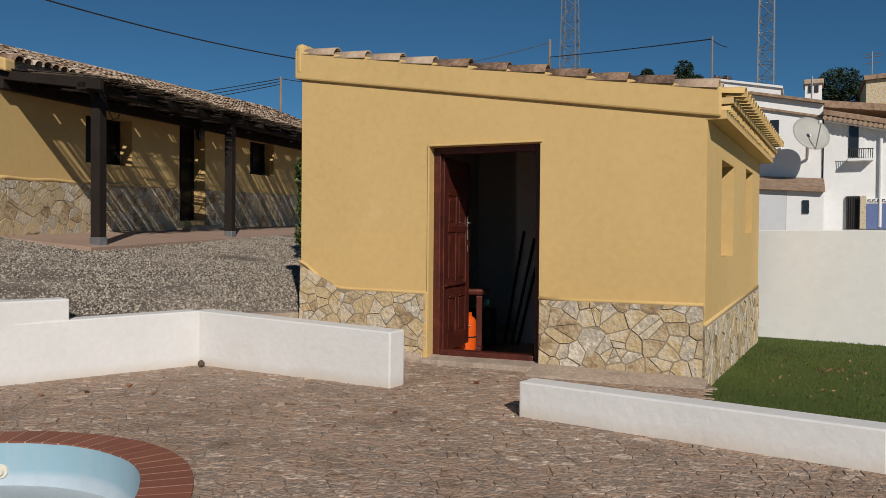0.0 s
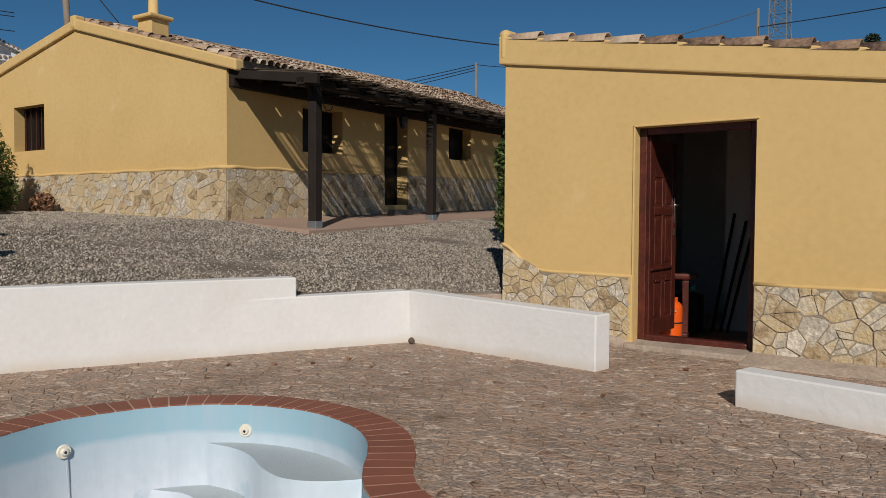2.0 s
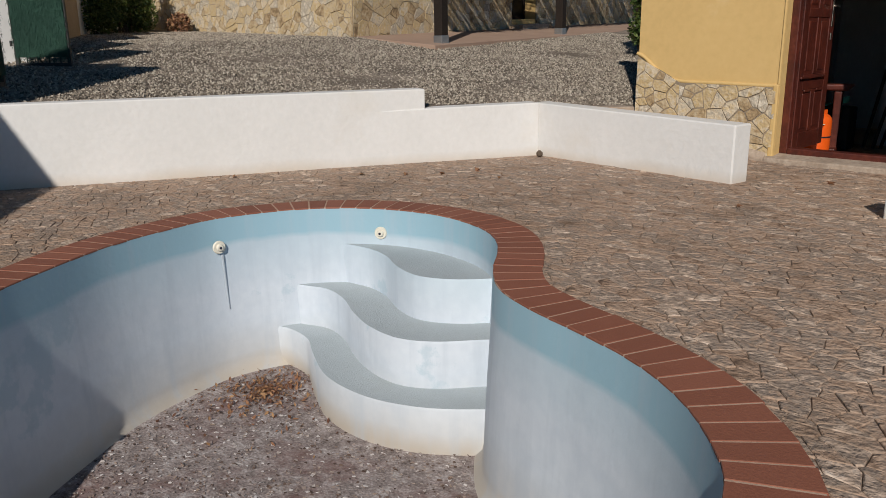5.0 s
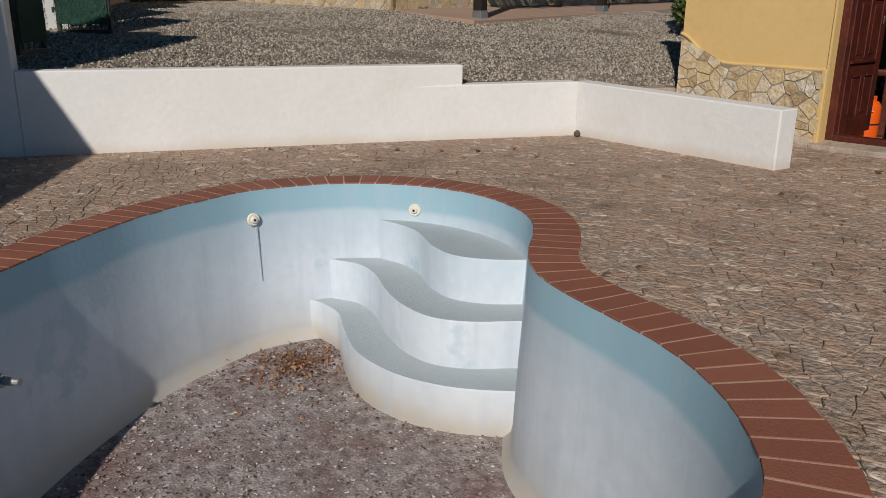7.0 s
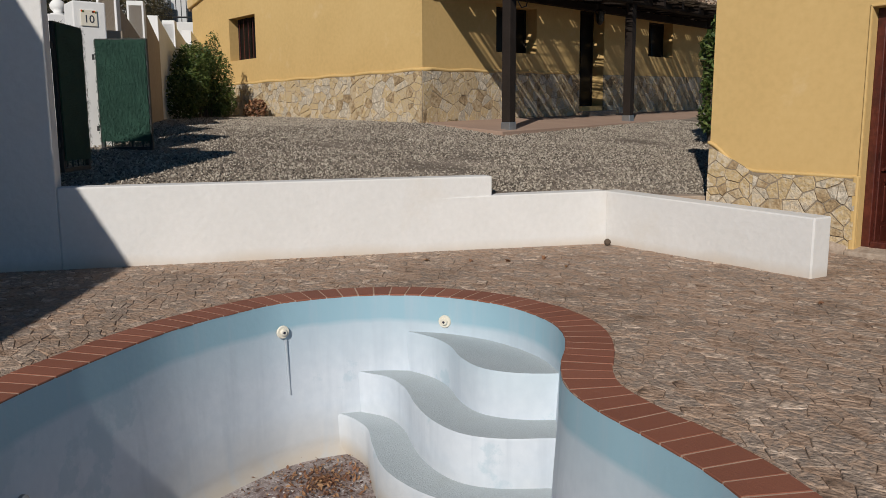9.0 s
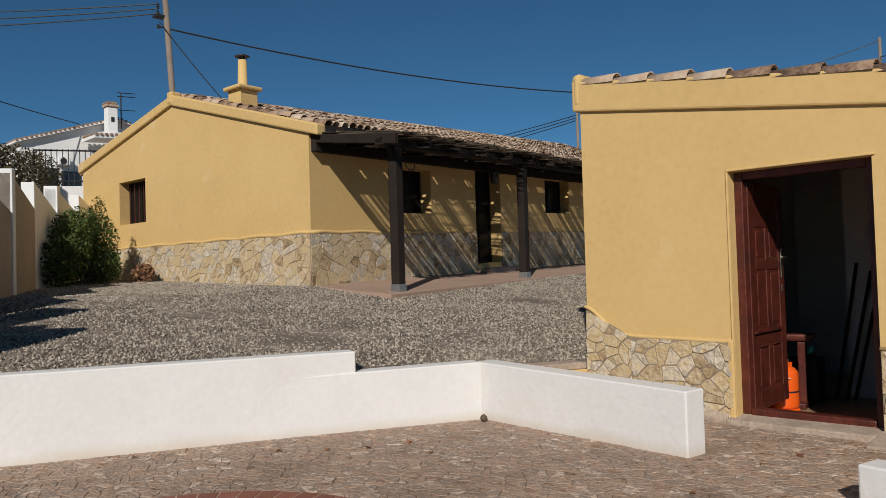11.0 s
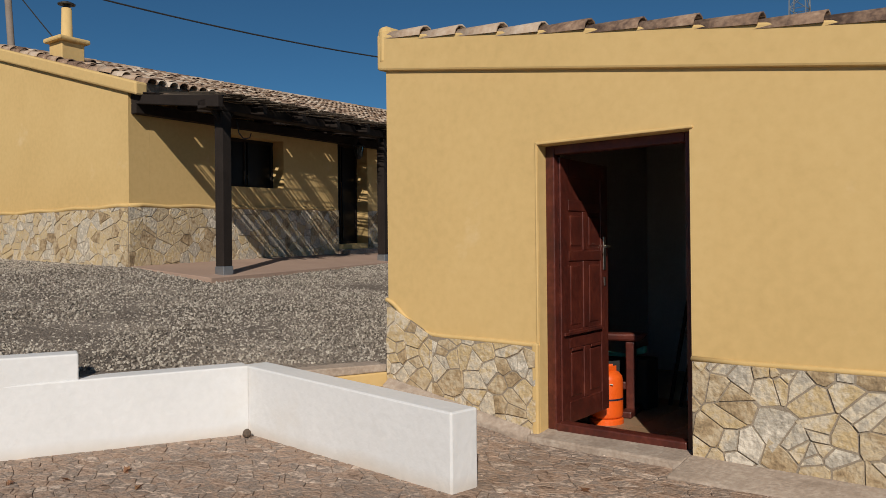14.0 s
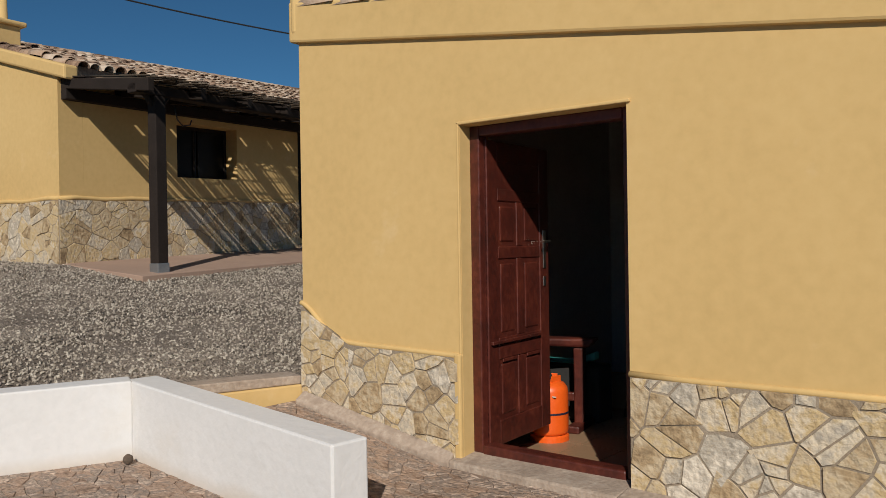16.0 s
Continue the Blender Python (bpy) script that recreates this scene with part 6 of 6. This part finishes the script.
shrub("tree", [((-5.6, 60, 12.4), (1.0, 0.7, 0.5))], (-5.6, 60, -0.35), 500, 0.12, LEAF_DRY, "bare brownish tree on the skyline", 86, 9, "tree")

# ---- things in and round the hut ----
bottle = thing("gas_bottle", "orange steel butane bottle with a black valve", "gas bottle")
bx, by, bz = -3.53, 8.44, -0.100
bm = bmesh.new()
lathe(bm, [(0.135, 0.05), (0.143, 0.07), (0.146, 0.10), (0.146, 0.37), (0.140, 0.40), (0.115, 0.432), (0.07, 0.452), (0.03, 0.457)], (bx, by, bz), 28)
part("body", bm, ORANGE, bottle, smooth=True)
bm = bmesh.new()
lathe(bm, [(0.150, 0.0), (0.150, 0.035), (0.138, 0.048), (0.132, 0.048), (0.132, 0.0)], (bx, by, bz), 28)
part("foot_ring", bm, ORANGE, bottle)
bm = bmesh.new()
lathe(bm, [(0.148, 0.205), (0.1485, 0.21), (0.1485, 0.216), (0.148, 0.22)], (bx, by, bz), 28)
part("weld_seam", bm, INK, bottle, "dark weld seam")
for a in (0.3, 2.4, 4.5):
    bm = bmesh.new()
    block(bm, (-0.05, 0.070, 0.440), (0.05, 0.080, 0.49), pose(bx, by, bz, 0, 0, math.degrees(a)), 0.004)
    part("guard", bm, ORANGE, bottle)
bm = bmesh.new()
lathe(bm, [(0.026, 0.457), (0.026, 0.49), (0.018, 0.495), (0.018, 0.525), (0.010, 0.53)], (bx, by, bz), 12)
part("valve", bm, BLACK_IRON, bottle, "dark metal valve")
bm = bmesh.new()
block(bm, (bx + 0.10, by - 0.115, bz + 0.345), (bx + 0.13, by - 0.108, bz + 0.352))
part("label", bm, CREAM, bottle)

bench = thing("wooden_bench", "red brown varnished wooden bench, end towards the door", "bench")
BP = pose(-3.50, 8.86, -0.10, 0, 0, 12)
for name, lo, hi in (("leg", (-0.04, -0.045, 0.05), (0.04, 0.045, 0.655)), ("leg", (-0.80, -0.045, 0.05), (-0.72, 0.045, 0.67)), ("foot", (-0.05, -0.20, 0.0), (0.05, 0.22, 0.06)), ("foot", (-0.81, -0.20, 0.0), (-0.71, 0.22, 0.06)),
                     ("stretcher", (-0.715, -0.02, 0.22), (-0.045, 0.02, 0.29))):
    bm = bmesh.new()
    block(bm, lo, hi, BP, 0.012)
    part(name, bm, DOOR_WOOD, bench)
bm = bmesh.new()
hexa(bm, [BP @ Vector(q) for q in ((-0.85, -0.07, 0.660), (0.09, -0.07, 0.660), (0.09, 0.07, 0.660), (-0.85, 0.07, 0.660), (-0.85, -0.07, 0.715), (0.15, -0.07, 0.735), (0.15, 0.07, 0.735), (-0.85, 0.07, 0.715))], 0.02)
part("top_rail", bm, DOOR_WOOD, bench)
tray = thing("plastic_tray", "teal plastic tray behind the bench", "tray")
bm = bmesh.new()
block(bm, (-4.1, 9.10, 0.372), (-3.66, 9.20, 0.40), None, 0.008)
part("rim", bm, TEAL, tray)
bm = bmesh.new()
hexa(bm, [(-3.62, 9.10, 0.38), (-3.50, 9.12, 0.42), (-3.50, 9.19, 0.42), (-3.62, 9.19, 0.38), (-3.62, 9.10, 0.44), (-3.50, 9.12, 0.49), (-3.50, 9.19, 0.49), (-3.62, 9.19, 0.44)], 0.015)
part("handle", bm, TEAL, tray)
# stand below the tray; its near-black colour holds the hut's shade
stand = thing("shelf_stand", "low stand in the dim hut, shade put into its colour", "stand")
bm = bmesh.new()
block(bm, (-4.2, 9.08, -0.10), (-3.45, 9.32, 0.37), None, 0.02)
part("body", bm, SHADE_FILL, stand)
for k, (x0, x1, top) in enumerate(((-3.40, -3.24, 1.33), (-3.30, -3.10, 1.24), (-3.22, -3.0, 1.22))):
    bar = thing("wooden_bar", "dark slender bar leaning in the hut", "bar", group="leaning bars")
    bm = bmesh.new()
    tube(bm, [(x0, 9.45, -0.10), (x1, 9.715, top)], 0.018, 6)
    part("bar", bm, DARK_WOOD, bar)

stone_ball = thing("pine_cone", "small dark pine cone in the wall corner", "pine cone")
bm = bmesh.new()
lathe(bm, [(0.006, 0.0), (0.026, 0.010), (0.034, 0.029), (0.029, 0.05), (0.010, 0.066)], (-5.165, 5.925, 0.0), 10)
part("body", bm, BARK, stone_ball)

# dead leaves in the pool corner and a few on the terrace
rnd = random.Random(91)
verts, faces = [], []
for k in range(950):
    a, r = rnd.uniform(0, 6.3), abs(rnd.gauss(0, 0.26 if k < 500 else 0.6))
    x, y = -4.42 + r * math.cos(a) * 0.75, 2.30 + r * math.sin(a) * 0.75
    if not inside(x, y, POOL_EDGE):
        continue
    v, f = leaf_cloud([((x, y, -1.088 + 0.012 * rnd.random()), (0.012, 0.012, 0.010))], 1, rnd.uniform(0.009, 0.022), k)
    faces += [tuple(i + len(verts) for i in q) for q in f]
    verts += v
tagged(raw_mesh("fallen_leaves", verts, faces, LEAF_DRY), "heap of dead brown leaves in the pool corner", "leaves", kind="stuff")
rnd = random.Random(92)
verts, faces = [], []
bed = shifted(POOL_EDGE, -0.12)
for k in range(9000):
    x, y = rnd.uniform(-4.8, -1.6), rnd.uniform(-0.6, 2.7)
    if not inside(x, y, bed):
        continue
    r, a = rnd.uniform(0.005, 0.017), rnd.uniform(0, 6.3)
    m = len(verts)
    turns = sorted(rnd.uniform(0, 6.283) for _ in range(5))
    verts += [(x + r * math.cos(a + t), y + 0.8 * r * math.sin(a + t), -1.094 + rnd.uniform(0, 0.005)) for t in turns]
    faces.append(tuple(range(m, m + 5)))
tagged(raw_mesh("paint_flakes", verts, faces, FLAKE), "flakes of peeled paint and grit on the pool floor", "debris", kind="stuff")
for k, (x, y) in enumerate(((-5.3, 4.3), (-5.1, 4.55), (-5.6, 4.05), (-4.6, 4.75), (-6.3, 3.2), (-2.5, 6.3), (-3.6, 6.4), (-2.6, 5.0), (-5.0, 4.9))):
    leaf_ob = thing("dead_leaf", "curled dead brown leaf on the paving", "leaf", group="loose leaves")
    v, f = leaf_cloud([((x, y, 0.012), (0.02, 0.02, 0.004))], 4, 0.028, 900 + k)
    raw_mesh("blade", v, f, LEAF_DRY, leaf_ob)

# ---- floor tiles of the hut, stones of the plinths, roof tiles, paving: pieces ----
for i in range(10):
    for j in range(7):
        bm = bmesh.new()
        x, y = -4.58 + i * 0.33, HY + 0.22 + j * 0.33
        if x > -1.5:
            continue
        block(bm, (x + 0.004, y + 0.004, -0.114), (x + 0.326, y + 0.326, -0.100), None, 0)
        part("floor_tile", bm, FLOOR_TILE, hut)

for seed, region in ((41, plinth_left[0]), (42, plinth_left[1]), (43, plinth_right)):
    facing(plinth["plinth_front"], list(region), front_lay, 0.122, seed)
facing(plinth["plinth_side"], [(-0.02, -0.35), (4.4, -0.35), (4.4, 0.58), (-0.02, 0.49)], side_face, 0.13, 44)
facing(plinth_gable, [(0, 0.95), (9.1, 1.2), (9.1, 2.12), (0, 2.09)], gable_lay, 0.145, 45)
facing(plinth_porch, [(-0.02, 1.0), (5.41, 1.0), (5.41, 2.09), (-0.02, 2.09)], porch_lay, 0.18, 46)
facing(plinth_porch, [(6.57, 1.0), (12.9, 1.0), (12.9, 2.09), (6.57, 2.09)], porch_lay, 0.18, 47)

# roof tiles of the house: rows of covers down the slope over the porch side
rnd = random.Random(31)
roof = thing("house_roof", "old curved clay tiles, brown and lichen-grey", "tiled roof", kind="structure")
pitch = math.atan2(RIDGE_Z - EAVE_R, RIDGE_V)
down = (hl(0, -1, 0) - hl(0, 0, 0)).normalized()
yaw = math.degrees(math.atan2(down.y, down.x))
rest_v, rest_f = [], []
cover = barrel_tile(0.42, 0.095, 0.075, 0.014, 5)
made = 0
for row in range(92):
    u = 0.26 + row * 0.212
    for k in range(16):
        v = -0.29 + k * 0.335
        if v > RIDGE_V - 0.1:
            continue
        z = slope_z(v, 0.205) + (0.006 + 0.026 * max(v, 0) / RIDGE_V) * u + rnd.uniform(-0.008, 0.02)
        p = hl(u + rnd.uniform(-0.012, 0.012), v + rnd.uniform(-0.02, 0.02), z)
        m = Matrix.Translation(p) @ pose(0, 0, 0, 0, 0, yaw + 180 + rnd.gauss(0, 2)) @ pose(0, 0, 0, 0, -math.degrees(pitch) + 2.2 + rnd.gauss(0, 0.8), 0)
        if made < 290 and row < 20:
            tile_at(m, roof)
            made += 1
        else:
            n = len(rest_v)
            rest_v += [m @ q for q in cover[0]]
            rest_f += [tuple(i + n for i in f) for f in cover[1]]
for k in range(14):                       # verge tiles up the left slope and the ridge
    v = RIDGE_V + 0.1 + k * 0.335
    p = hl(0.2, v, slope_z(min(v, HWID), 0.15))
    m = Matrix.Translation(p) @ pose(0, 0, 0, 0, 0, yaw) @ pose(0, 0, 0, 0, 10, 0)
    n = len(rest_v)
    rest_v += [m @ q for q in cover[0]]
    rest_f += [tuple(i + n for i in f) for f in cover[1]]
for k in range(2, 52):
    p = hl(0.1 + k * 0.38, RIDGE_V, RIDGE_Z + 0.22 + 0.032 * 0.38 * k)
    m = Matrix.Translation(p) @ pose(0, 0, 0, 0, 0, yaw - 90)
    n = len(rest_v)
    rest_v += [m @ q for q in cover[0]]
    rest_f += [tuple(i + n for i in f) for f in cover[1]]
tagged(raw_mesh("roof_tiles", rest_v, rest_f, TILE_REST, roof), "old clay tiles farther along the roof", kind="stuff")

# stamped paving stones
rnd = random.Random(61)
near, rest = [], []
turned = math.radians(-14)
ct, st = math.cos(turned), math.sin(turned)
for poly in stones([(-10.5, -7.5), (4.5, -7.5), (4.5, 9.5), (-10.5, 9.5)], 0.088, 62, 0.004, 2.2, 1.6, 0.12):
    poly = [(ct * x - st * y, st * x + ct * y) for x, y in poly]
    cx, cy = sum(p[0] for p in poly) / len(poly), sum(p[1] for p in poly) / len(poly)
    if not (-7.9 < cx < 2.6 and -2.2 < cy < 7.1) or behind_wall(cx + 0.05, cy - 0.05) or inside(cx, cy, POOL_MID):
        continue
    if cx > -0.7 and cy > 5.1 + 0.19 * (-1.79 - cx) + 0.3:
        continue
    (near if -3.3 < cx < 0.1 and 2.4 < cy < 3.4 and len(near) < 290 else rest).append(poly)
flat = lambda a, b, h: Vector((a, b, h))
for poly in near:
    v, f = stone_mesh(poly, flat, 0.009, 0.004, rnd, -0.008, 0.5)
    if v:
        raw_mesh("paving_stone", v, f, PAVE_PIECE, pavement)
sloped = lambda a, b, h: Vector((a, b, h + ramp_z(a)))
for poly in stones([(-4.93, 6.24), (-3.5, 6.10), (-3.5, 7.11), (-4.93, 7.09)], 0.105, 63, 0.004, 2.0, 1.6, 0.12):
    v, f = stone_mesh(poly, sloped, 0.009, 0.004, rnd, -0.008, 0.5)
    if v:
        raw_mesh("paving_stone", v, f, PAVE_PIECE, pavement)
rest_v, rest_f = [], []
for poly in rest:
    v, f = stone_mesh(poly, flat, 0.009, 0.004, rnd, -0.008, 0.5)
    n = len(rest_v)
    rest_v += v
    rest_f += [tuple(i + n for i in q) for q in f]
tagged(raw_mesh("paving_stones", rest_v, rest_f, PAVE_REST, pavement), "irregular brown stamped stones", kind="stuff")
